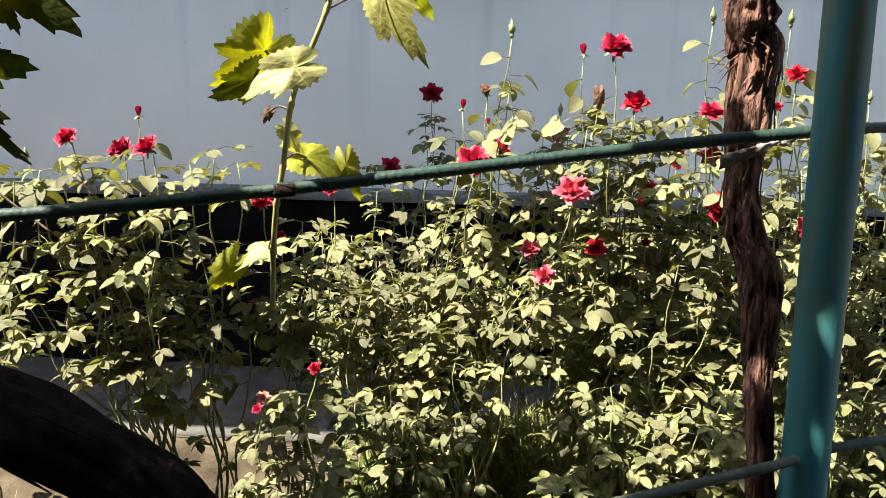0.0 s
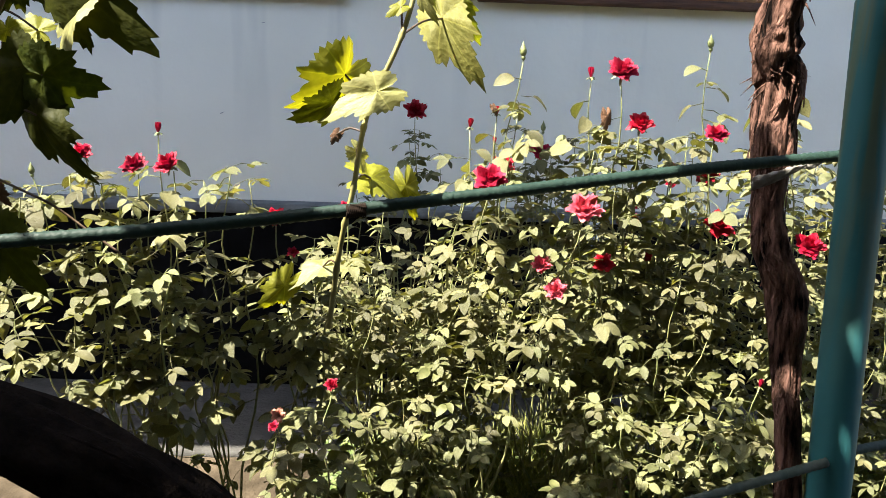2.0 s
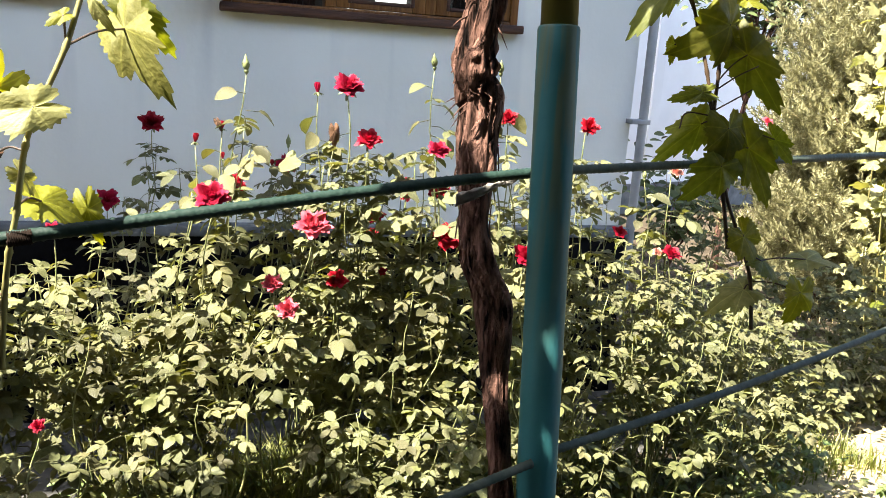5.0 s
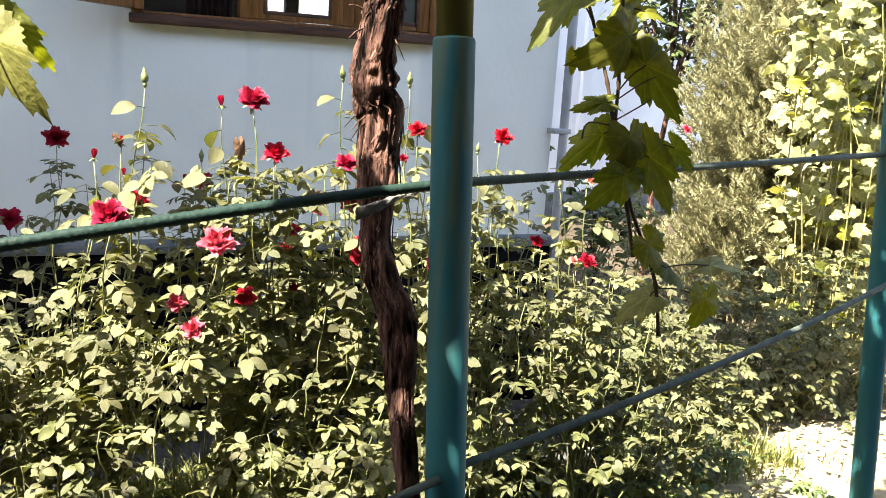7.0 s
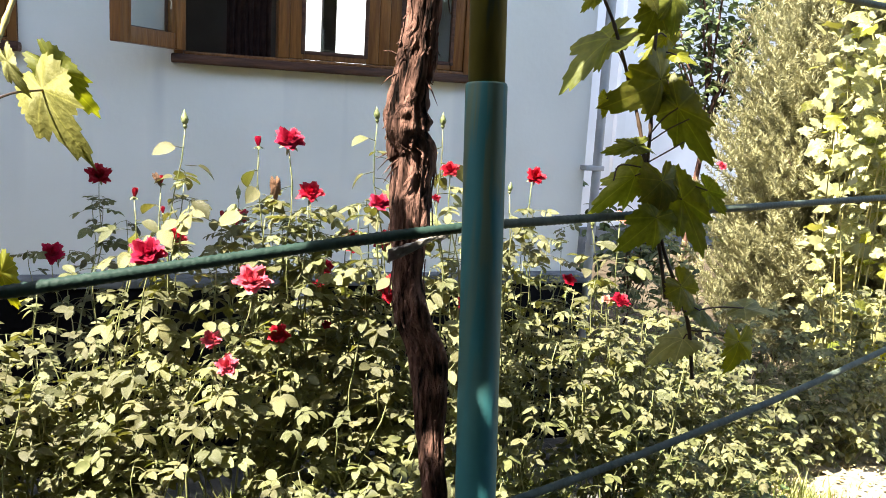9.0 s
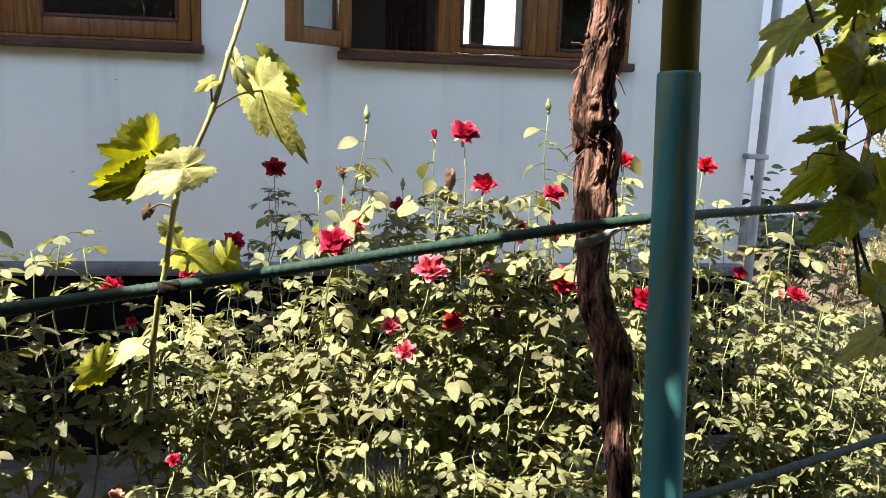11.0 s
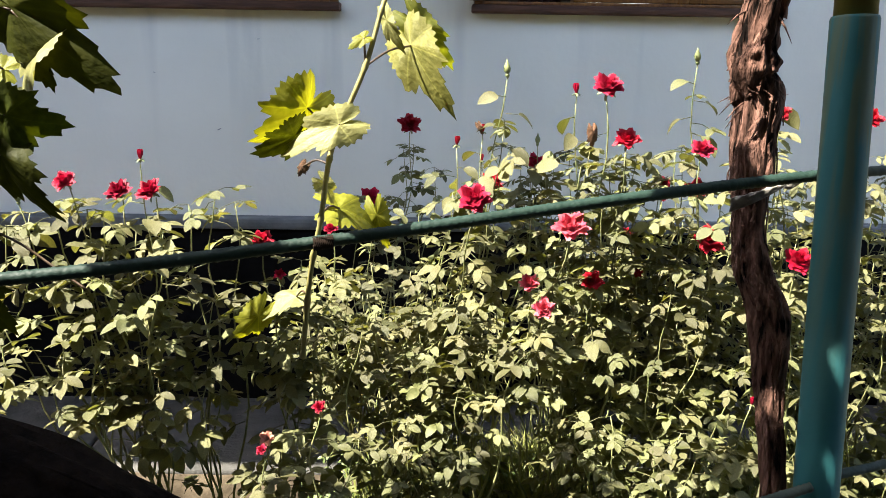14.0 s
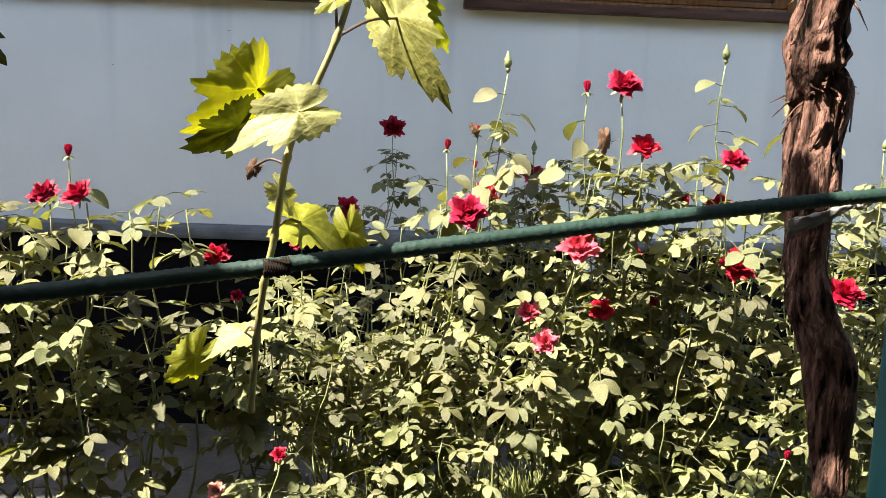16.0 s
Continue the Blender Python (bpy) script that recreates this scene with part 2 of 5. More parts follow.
def streaked(m, colour, at=0.58, rise=None, grain=(34, 34, 1.6), most=0.85):
    """Old paint of another colour showing through in long upright runs."""
    n, l = m.node_tree.nodes, m.node_tree.links
    bsdf = n["Principled BSDF"]
    old = bsdf.inputs["Base Color"].links[0].from_socket
    co = next(x for x in n if x.type == "TEX_COORD")
    mp, no, ra, mx = n.new("ShaderNodeMapping"), n.new("ShaderNodeTexNoise"), n.new("ShaderNodeValToRGB"), n.new("ShaderNodeMix")
    mp.inputs["Scale"].default_value = grain
    no.inputs["Scale"].default_value = 1.0
    no.inputs["Detail"].default_value = 3
    ra.color_ramp.elements[0].position, ra.color_ramp.elements[1].position = at, at + 0.1
    mx.data_type = "RGBA"
    mx.inputs[7].default_value = (*colour, 1)
    l.new(co.outputs["Object"], mp.inputs["Vector"])
    l.new(mp.outputs[0], no.inputs["Vector"])
    l.new(no.outputs["Fac"], ra.inputs[0])
    worn = ra.outputs[0]
    if rise:
        sp, mr, mu = n.new("ShaderNodeSeparateXYZ"), n.new("ShaderNodeMapRange"), n.new("ShaderNodeMath")
        mr.inputs["From Min"].default_value, mr.inputs["From Max"].default_value = rise
        mr.inputs["To Min"].default_value, mr.inputs["To Max"].default_value = 0.0, most
        mu.operation = "MULTIPLY"
        l.new(co.outputs["Object"], sp.inputs[0])
        l.new(sp.outputs[2], mr.inputs["Value"])
        l.new(worn, mu.inputs[0])
        l.new(mr.outputs[0], mu.inputs[1])
        worn = mu.outputs[0]
    l.new(worn, mx.inputs[0])
    l.new(old, mx.inputs[6])
    l.new(mx.outputs[2], bsdf.inputs["Base Color"])
    return m


streaked(M_TEAL, (0.150, 0.130, 0.030), 0.45, (0.90, 1.28), (37, 41, 0.9), 0.5)
streaked(M_WALL, (0.50, 0.515, 0.52), 0.56, (0.9, 1.5), (7, 7, 0.7), 0.35)
streaked(M_OLIVE, (0.03, 0.075, 0.07), 0.55)


def glass_mat():
    m = bpy.data.materials.new("window_glass")
    m.use_nodes = True
    n, l = m.node_tree.nodes, m.node_tree.links
    gl, tr, mx = n.new("ShaderNodeBsdfGlossy"), n.new("ShaderNodeBsdfTransparent"), n.new("ShaderNodeMixShader")
    gl.inputs["Roughness"].default_value = 0.02
    mx.inputs[0].default_value = 0.09
    tr.inputs["Color"].default_value = (0.86, 0.9, 0.9, 1)
    l.new(tr.outputs[0], mx.inputs[1])
    l.new(gl.outputs[0], mx.inputs[2])
    l.new(mx.outputs[0], n["Material Output"].inputs["Surface"])
    return m


M_GLASS = glass_mat()
M_DISTANCE = bpy.data.materials.new("white_sky")
M_DISTANCE.use_nodes = True
M_DISTANCE.node_tree.nodes["Principled BSDF"].inputs["Emission Color"].default_value = (1.0, 0.99, 0.97, 1)
M_DISTANCE.node_tree.nodes["Principled BSDF"].inputs["Emission Strength"].default_value = 0.45


# ---- builders ----
rng = random.Random(7)


def U(a, b):
    return rng.uniform(a, b)


def thing(name, base, label, category, group="", kind=""):
    ob = new(name)
    ob.empty_display_size = 0.05
    ob.location = base
    return tagged(ob, label, category, group, kind)


def origin(ob):
    p = Vector(ob.location)
    return p + origin(ob.parent) if ob.parent else p


def place(name, mesh, parent=None, m=None, label=""):
    """One object on mesh at the world pose m, under parent."""
    ob = new(name, mesh)
    m = Matrix() if m is None else m
    if parent is not None:
        ob.parent = parent
        m = Matrix.Translation(-origin(parent)) @ m
    ob.matrix_basis = m
    if label:
        ob["label"] = label
    return ob


def mesh_of(name, bm, material, smooth=True):
    me = bpy.data.meshes.new(name)
    bm.normal_update()
    bm.to_mesh(me)
    bm.free()
    me.materials.append(material)
    if smooth:
        me.shade_smooth()
    return me


def part(name, bm, material, parent=None, label="", smooth=True):
    return place(name, mesh_of(name, bm, material, smooth), parent, None, label)


def raw(name, verts, faces, material, smooth=True):
    me = bpy.data.meshes.new(name)
    me.from_pydata([tuple(v) for v in verts], [], [tuple(f) for f in faces])
    me.materials.append(material)
    if smooth:
        me.shade_smooth()
    return me


def box(bm, x0, x1, y0, y1, z0, z1, bevel=0.0, m=None):
    made = bmesh.ops.create_cube(bm, size=1.0, matrix=Matrix.Translation(((x0 + x1) / 2, (y0 + y1) / 2, (z0 + z1) / 2)) @ Matrix.Diagonal((x1 - x0, y1 - y0, z1 - z0, 1)))
    vs = made["verts"]
    if bevel:
        es = list({e for v in vs for e in v.link_edges})
        got = bmesh.ops.bevel(bm, geom=es, offset=bevel, segments=2, affect="EDGES", profile=0.6)
        vs = got["verts"]
    if m is not None:
        bmesh.ops.transform(bm, matrix=m, verts=list(vs))
    return bm


def boxed(*a, **k):
    return box(bmesh.new(), *a, **k)


def smooth_path(pts, steps=6):
    """A Catmull-Rom line through the points."""
    pts = [Vector(p) for p in pts]
    ext = [pts[0] * 2 - pts[1], *pts, pts[-1] * 2 - pts[-2]]
    out = []
    for i in range(1, len(ext) - 2):
        a, b, c, d = ext[i - 1:i + 3]
        for s in range(steps):
            t = s / steps
            out.append(0.5 * ((2 * b) + (c - a) * t + (2 * a - 5 * b + 4 * c - d) * t * t + (3 * b - a - 3 * c + d) * t ** 3))
    out.append(pts[-1])
    return out


def tube_data(path, radius, seg=6, rough=None):
    """Rings along a path; radius is a number or a function of the fraction along it; rough(f, angle, point) scales it."""
    verts, faces = [], []
    n = len(path)
    ref = Vector((0.31, 0.95, 0.02))
    for i, p in enumerate(path):
        t = (path[min(i + 1, n - 1)] - path[max(i - 1, 0)]).normalized()
        u = t.cross(ref).normalized()
        w = t.cross(u).normalized()
        f = i / (n - 1)
        r = radius(f) if callable(radius) else radius
        for k in range(seg):
            a = 2 * math.pi * k / seg
            rr = r * (rough(f, a, p) if rough else 1)
            verts.append(p + (u * math.cos(a) + w * math.sin(a)) * rr)
    for i in range(n - 1):
        for k in range(seg):
            k2 = (k + 1) % seg
            faces.append((i * seg + k, i * seg + k2, (i + 1) * seg + k2, (i + 1) * seg + k))
    faces.append(tuple(range(seg - 1, -1, -1)))
    faces.append(tuple((n - 1) * seg + k for k in range(seg)))
    return verts, faces


def tube(name, path, radius, material, parent=None, seg=6, label="", rough=None):
    v, f = tube_data(path, radius, seg, rough)
    return place(name, raw(name, v, f, material), parent, None, label)


def frame_of(at, along, normal, size):
    """A pose at a point: y along a direction, z near a normal, scaled."""
    y = Vector(along).normalized()
    x = y.cross(Vector(normal))
    x = x.normalized() if x.length > 1e-4 else y.orthogonal().normalized()
    z = x.cross(y)
    r = Matrix((x, y, z)).transposed().to_4x4()
    return Matrix.Translation(at) @ r @ Matrix.Scale(size, 4)


def scatter_mesh(name, templates, poses, material, smooth=True):
    """Many copies of (verts, faces) templates, at poses of (index, matrix), joined into one mesh."""
    vs, fs, base = [], [], 0
    arrays = [np.array([[*v, 1.0] for v in t[0]]) for t in templates]
    for i, m in poses:
        a = arrays[i] @ np.array(m).T
        vs.append(a[:, :3])
        fs.extend(tuple(base + k for k in f) for f in templates[i][1])
        base += len(a)
    return raw(name, np.concatenate(vs).tolist(), fs, material, smooth)


# ---- leaf and flower shapes ----
def leaflet(v, f, at, along, normal, length, width, fold, droop, jag):
    """Adds one folded, pointed, toothed leaflet."""
    m = frame_of(at, along, normal, 1)
    b = len(v)
    prof = [(0.0, 0.08), (0.10, 0.62), (0.30, 0.96), (0.55, 1.0), (0.82, 0.68), (1.0, 0.05)]
    for i, (s, w) in enumerate(prof):
        z = -droop * s * s * length
        hw = w * width / 2
        lift = fold * hw
        tooth = 1 + (jag if i % 2 else -jag)
        v.append(m @ Vector((-hw * tooth, s * length, z + lift)))
        v.append(m @ Vector((0, s * length, z)))
        v.append(m @ Vector((hw * tooth, s * length, z + lift)))
    for i in range(len(prof) - 1):
        a, c = b + 3 * i, b + 3 * i + 3
        f += [(a, a + 1, c + 1, c), (a + 1, a + 2, c + 2, c + 1)]


def rose_leaf_data(seed):
    """A compound rose leaf, one unit long: a stalk with three to seven leaflets."""
    r = random.Random(seed)
    v, f = [], []
    stalk = [Vector((0, s * 0.66, 0.05 * math.sin(s * 3) - 0.08 * s * s)) for s in (0, 0.5, 1.0)]
    tv, tf = tube_data(stalk, 0.011, 4)
    v += tv
    f += tf
    pairs = r.choice((1, 2, 2, 2, 1))
    leaflet(v, f, stalk[-1], (r.uniform(-0.2, 0.2), 1, r.uniform(-0.45, 0.1)), (r.uniform(-0.3, 0.3), 0, 1), r.uniform(0.42, 0.50), r.uniform(0.24, 0.30), r.uniform(0.1, 0.45), r.uniform(0.05, 0.4), 0.03)
    for k in range(pairs):
        s = 0.92 - 0.40 * k
        at = Vector((0, s * 0.66, -0.05 * s))
        for side in (-1, 1):
            ln = r.uniform(0.34, 0.45) * (1 - 0.15 * k)
            leaflet(v, f, at, (side * r.uniform(0.8, 1.1), r.uniform(0.2, 0.75), r.uniform(-0.4, 0.25)), (side * r.uniform(-0.35, 0.35), r.uniform(-0.35, 0.35), 1),
                    ln, ln * r.uniform(0.54, 0.66), r.uniform(0.08, 0.45), r.uniform(0.05, 0.45), 0.03)
    return v, f


def vine_leaf_data(seed, curl=0.25, cup=0.15):
    """A lobed, toothed vine leaf, one unit from stalk to tip, in rings round the stalk's end."""
    r = random.Random(seed)
    lobes = [(0, 1.0, 0.42), (0.86, 0.76, 0.40), (-0.86, 0.74, 0.40), (1.75, 0.56, 0.5), (-1.75, 0.55, 0.5)]
    n = 84
    v, f = [Vector((0, 0, 0))], []
    outline = []
    for k in range(n):
        a = -math.pi + 2 * math.pi * (k + 0.5) / n
        rad = 0.60
        for la, lr, lw in lobes:
            d = abs(a - la)
            rad = max(rad, lr * (1 - 0.30 * (d / lw) ** 1.3) if d < lw * 1.6 else 0)
        back = abs(abs(a) - math.pi)
        if back < 0.55:
            rad *= 0.25 + 0.75 * (back / 0.55)
        rad *= 1 + (0.075, -0.05, 0.005)[k % 3] + r.uniform(-0.03, 0.03)
        outline.append((a, rad))
    phase = r.uniform(0, 6)
    for ring, s in enumerate((0.3, 0.62, 0.86, 1.0)):
        for a, rad in outline:
            q = s * rad
            x, y = math.sin(a) * q, math.cos(a) * q
            z = -curl * q * q + cup * abs(x) + 0.05 * math.sin(3 * a + phase) * s + 0.03 * math.cos(5 * a / 0.86) * s - 0.25 * curl * y * y
            v.append(Vector((x, y, z)))
    for k in range(n):
        k2 = (k + 1) % n
        f.append((0, 1 + k2, 1 + k))
        for ring in range(3):
            a, b = 1 + ring * n, 1 + (ring + 1) * n
            f.append((a + k, a + k2, b + k2, b + k))
    return v, f


def simple_leaf_data(seed):
    """A plain lobed leaf for far or unseen foliage."""
    r = random.Random(seed)
    n = 22
    v, f = [Vector((0, 0, 0))], []
    for k in range(n):
        a = -math.pi + 2 * math.pi * (k + 0.5) / n
        q = (0.62 + 0.22 * math.cos(a) + 0.12 * math.cos(5 * a) + (0.05 if k % 2 else -0.05)) * (0.4 if abs(abs(a) - math.pi) < 0.25 else 1)
        v.append(Vector((math.sin(a) * q, math.cos(a) * q, -0.2 * q * q + 0.04 * math.sin(3 * a + seed))))
    for k in range(n):
        f.append((0, 1 + (k + 1) % n, 1 + k))
    return v, f


def petal(v, f, turn, open_deg, length, width, curl, ruffle, r):
    """Adds one cupped petal that leans out from the middle by open_deg."""
    b = len(v)
    ca, sa = math.cos(turn), math.sin(turn)
    rad, z, th = 0.05, 0.0, radians(open_deg) * 0.55
    rows, cols = 5, 5
    for i in range(rows):
        s = i / (rows - 1)
        w = width * (0.28 + 0.95 * math.sin(min(1.0, s * 1.05) * 2.1) * 0.72 + 0.1 * s)
        for j in range(cols):
            u = -1 + 2 * j / (cols - 1)
            inward = 0.22 * u * u * width * (1 - 0.6 * open_deg / 90)
            lift = ruffle * math.sin(3 * u + turn * 5) * s * s - (0.20 * u * u * length if i == rows - 1 else 0.05 * u * u * length if i == rows - 2 else 0)
            rr = rad - inward * math.cos(th) + lift * math.sin(th)
            zz = z + inward * math.sin(th) + lift * math.cos(th)
            x, y = rr, u * w * 0.5
            v.append(Vector((x * ca - y * sa, x * sa + y * ca, zz)))
        th2 = radians(open_deg) * (0.55 + 0.45 * s) + curl * s * s
        rad += math.sin(th2) * length / (rows - 1)
        z += math.cos(th2) * length / (rows - 1)
        th = th2
    for i in range(rows - 1):
        for j in range(cols - 1):
            a = b + i * cols + j
            f.append((a, a + 1, a + cols + 1, a + cols))


def rose_data(seed, full=1.0):
    """An open, full rose bloom of many narrow curled petals, about one unit in radius."""
    r = random.Random(seed)
    v, f = [], []
    n = int(68 * full)
    for k in range(n):
        s = k / (n - 1)
        petal(v, f, k * 2.4 + r.uniform(-0.35, 0.35), 4 + 84 * s ** 0.9 + r.uniform(-12, 12), 0.64 + 0.22 * s + r.uniform(-0.10, 0.10), 0.42 + 0.22 * s + r.uniform(-0.08, 0.08),
              r.uniform(-0.2, 0.9) * (0.3 + s), r.uniform(0.08, 0.24), r)
    return v, f


def bud_data(seed):
    """A closed bud with its petals wrapped into a drop, one unit high."""
    r = random.Random(seed)
    v, f = [], []
    for k in range(7):
        petal(v, f, k * 2.4, 6 + 3 * k, 0.95, 0.55, -0.35, 0.02, r)
    return v, f


def calyx_data(seed, tall=False):
    """A hip with five pointed sepals."""
    r = random.Random(seed)
    path = [Vector((0, 0, z)) for z in (-0.5, -0.32, -0.12, 0.05)]
    v, f = tube_data(path, lambda q: (0.12, 0.26, 0.30, 0.2)[min(3, int(q * 3.01))], 8)
    for k in range(5):
        a = k * 2 * math.pi / 5
        d = Vector((math.cos(a), math.sin(a), 0))
        along = d * (0.25 if tall else 1.0) + Vector((0, 0, 1.0 if tall else -0.35))
        leaflet(v, f, d * 0.2, along, Vector((0, 0, 1)) if not tall else -d, r.uniform(0.75, 1.0), 0.3, 0.3, 0.2, 0.0)
    return v, f


def green_bud_data(seed):
    v, f = tube_data([Vector((0, 0, z)) for z in (0, 0.25, 0.55, 0.9, 1.25, 1.7)], lambda q: (0.16, 0.36, 0.42, 0.34, 0.16, 0.02)[min(5, int(q * 5.01))], 8)
    return v, f


ROSE_LEAVES = [raw("rose_leaf", *rose_leaf_data(100 + k), M_LEAF) for k in range(10)]
ROSE_LEAF_T = [rose_leaf_data(100 + k) for k in range(10)]
VINE_LEAF_T = [vine_leaf_data(200 + k, 0.15 + 0.09 * k, 0.05 + 0.07 * (k % 3)) for k in range(5)]
VINE_LEAVES = {m.name: [raw("leaf", *t, m) for t in VINE_LEAF_T] for m in (M_VINE, M_VINE_SHADED, M_VINE_PALE, M_VINE_OLD, M_VINE_YEL, M_DRY)}
BLOOMS = {m.name: [raw("flower", *rose_data(300 + k, 0.8 + 0.1 * k), m) for k in range(4)] for m in (M_PETAL, M_PINK, M_ROSY, M_PALE)}
BUDS = [raw("bud", *bud_data(320 + k), M_PETAL) for k in range(2)]
GREEN_BUD = raw("bud", *green_bud_data(1), M_CALYX)
CALYX = [raw("calyx", *calyx_data(330, False), M_CALYX), raw("calyx", *calyx_data(331, True), M_CALYX)]


def single_leaf_data(seed):
    """One rose leaflet on a thin stalk, one unit long."""
    r = random.Random(seed)
    v, f = tube_data([Vector((0, s, 0.05 * s)) for s in (0, 0.2, 0.4)], 0.016, 4)
    leaflet(v, f, Vector((0, 0.4, 0.02)), (r.uniform(-0.2, 0.2), 1, -0.3), (r.uniform(-0.4, 0.4), 0, 1), 0.66, 0.44, 0.3, 0.35, 0.03)
    return v, f


SINGLE_LEAVES = [raw("rose_leaf", *single_leaf_data(400 + k), M_LEAF) for k in range(3)]

# ---- ground ----
GROUND = 0.18


def ground_height(x, y):
    return GROUND + 0.018 * noise.noise(Vector((x * 2.1, y * 2.1, 3))) + 0.010 * noise.noise(Vector((x * 7, y * 7, 1)))


def build_ground():
    def line(a, b, step, far):
        near = list(np.arange(a, b + 1e-6, step))
        out = [b + d for d in (1, 3, 8, 25, 80, far)]
        return [a - d for d in (far, 80, 25, 8, 3, 1)] + near + out
    xs, ys = line(-2.5, 4.5, 0.07, 600), line(-1.0, 5.0, 0.07, 600)
    v = [(x, y, ground_height(x, y)) for y in ys for x in xs]
    w = len(xs)
    f = [(j * w + i, j * w + i + 1, (j + 1) * w + i + 1, (j + 1) * w + i) for j in range(len(ys) - 1) for i in range(w - 1)]
    tagged(place("ground", raw("ground", v, f, M_SOIL)), "bare brown garden soil under the rose bed", "ground", kind="structure")


build_ground()


def build_path():
    """The dry, trodden path beyond the house's corner: a low uneven sheet on the soil."""
    v, f = [], []
    nx, ny = 44, 30
    for j in range(ny + 1):
        for i in range(nx + 1):
            x, y = 1.80 + 3.8 * i / nx, 0.95 + 2.2 * j / ny
            edge = min(i, j, nx - i, ny - j) / 3.0
            wob = 0.10 * noise.noise(Vector((x * 3, y * 3, 9)))
            y += wob + 0.22 * (1 - i / nx) * (1 if j < ny / 2 else 0)
            v.append((x, y, ground_height(x, y) + 0.012 * min(1, edge) - 0.006 + 0.004 * noise.noise(Vector((x * 20, y * 20, 2)))))
    w = nx + 1
    f = [(j * w + i, j * w + i + 1, (j + 1) * w + i + 1, (j + 1) * w + i) for j in range(ny) for i in range(nx)]
    tagged(place("path", raw("path", v, f, M_PATH)), "sunlit path of dry trodden earth and straw", "path", kind="structure")


build_path()

apron = thing("pavement", (-1, 2.15, GROUND), "grey concrete strip along the foot of the house", "pavement", kind="structure")
x = -4.0
while x < 1.85:
    x1 = min(x + U(0.78, 0.86), 1.88)
    part("slab", boxed(x + 0.004, x1 - 0.004, 2.04, 2.545, 0.05, GROUND + 0.012 + U(-0.004, 0.004), 0.012), M_CONCRETE, apron)
    x = x1

# ---- house ----
WALL_Y, WALL_T = 2.6, 0.42
W1, W2 = (-1.627, -0.02), (0.41, 1.385)
WZ0, WZ1 = 1.515, 2.42
CORNER = 1.862


def house_wall(y0, y1, z0, z1, holes, x0, x1):
    bm = bmesh.new()
    xs = [x0] + [e for h in holes for e in h] + [x1]
    for i in range(0, len(xs), 2):
        box(bm, xs[i], xs[i + 1], y0, y1, z0, z1)
    for a, b in holes:
        box(bm, a, b, y0, y1, z0, WZ0)
        box(bm, a, b, y0, y1, WZ1, z1)
    return bm


tagged(part("wall_front", house_wall(WALL_Y, WALL_Y + WALL_T, 0.83, 2.52, [W1, W2], -4.5, CORNER), M_WALL, smooth=False),
       "pale blue-white plastered house wall in shade", "wall", kind="structure")
side = bmesh.new()
for a in ((WALL_Y + WALL_T, 3.15, 0.83, 2.52), (3.75, 4.3, 0.83, 2.52), (3.15, 3.75, 0.83, 1.66), (3.15, 3.75, 2.3, 2.52)):
    box(side, CORNER - WALL_T, CORNER, *a)
tagged(part("wall_side", side, M_WALL, smooth=False), "pale plastered side wall of the house with a bright opening", "wall", kind="structure")
tagged(part("wall_left", boxed(-4.5, -4.1, WALL_Y + WALL_T, 4.3, 0.83, 2.52), M_WALL, smooth=False), "pale plastered end wall of the house", "wall", kind="structure")
back = bmesh.new()
for a in ((-4.1, 1.04, 0.83, 2.52), (1.40, 1.44, 0.83, 2.52), (1.04, 1.40, 0.83, 1.3), (1.04, 1.40, 2.3, 2.52), (1.15, 1.22, 1.3, 2.3)):
    box(back, a[0], a[1], 4.24 if a[0] == 1.15 else 4.1, 4.3, a[2], a[3])
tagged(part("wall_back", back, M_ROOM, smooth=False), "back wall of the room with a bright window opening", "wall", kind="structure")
tagged(part("floor", boxed(-4.1, CORNER - WALL_T, WALL_Y + WALL_T, 4.1, 0.70, 0.83), M_ROOM, smooth=False), "floor inside the house, coloured dark for the dim room", "floor", kind="structure")
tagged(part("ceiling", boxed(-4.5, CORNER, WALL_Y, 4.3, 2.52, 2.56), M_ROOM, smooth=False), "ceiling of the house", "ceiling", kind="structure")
tagged(part("plinth", boxed(-4.5, CORNER + 0.015, WALL_Y - 0.045, 4.3, 0, 0.795, 0.01), M_PLINTH, smooth=False), "black-painted plinth of the house, with its deep shade in the colour", "plinth", kind="structure")
tagged(part("plinth_ledge", boxed(-4.5, CORNER + 0.02, WALL_Y - 0.06, WALL_Y + 0.1, 0.795, 0.832, 0.012), M_LEDGE, smooth=False), "grey rounded ledge on top of the plinth", "ledge", kind="structure")
roof = bmesh.new()
RX0, RX1, RY0, RY1 = -4.9, CORNER + 0.06, WALL_Y - 1.0, 4.7
box(roof, RX0, RX1, RY0, RY1, 2.56, 2.60)
a = [roof.verts.new(q) for q in ((RX0, RY0, 2.601), (RX1, RY0, 2.601), (RX1, RY1, 2.601), (RX0, RY1, 2.601), (RX0 + 1.3, 3.45, 3.0), (RX1 - 1.3, 3.45, 3.0))]
for q in ((0, 1, 5, 4), (2, 3, 4, 5), (1, 2, 5), (3, 0, 4)):
    roof.faces.new([a[k] for k in q])
tagged(part("roof", roof, M_ROOF, smooth=False), "grey sheet roof with an eave over the wall", "roof", kind="structure")
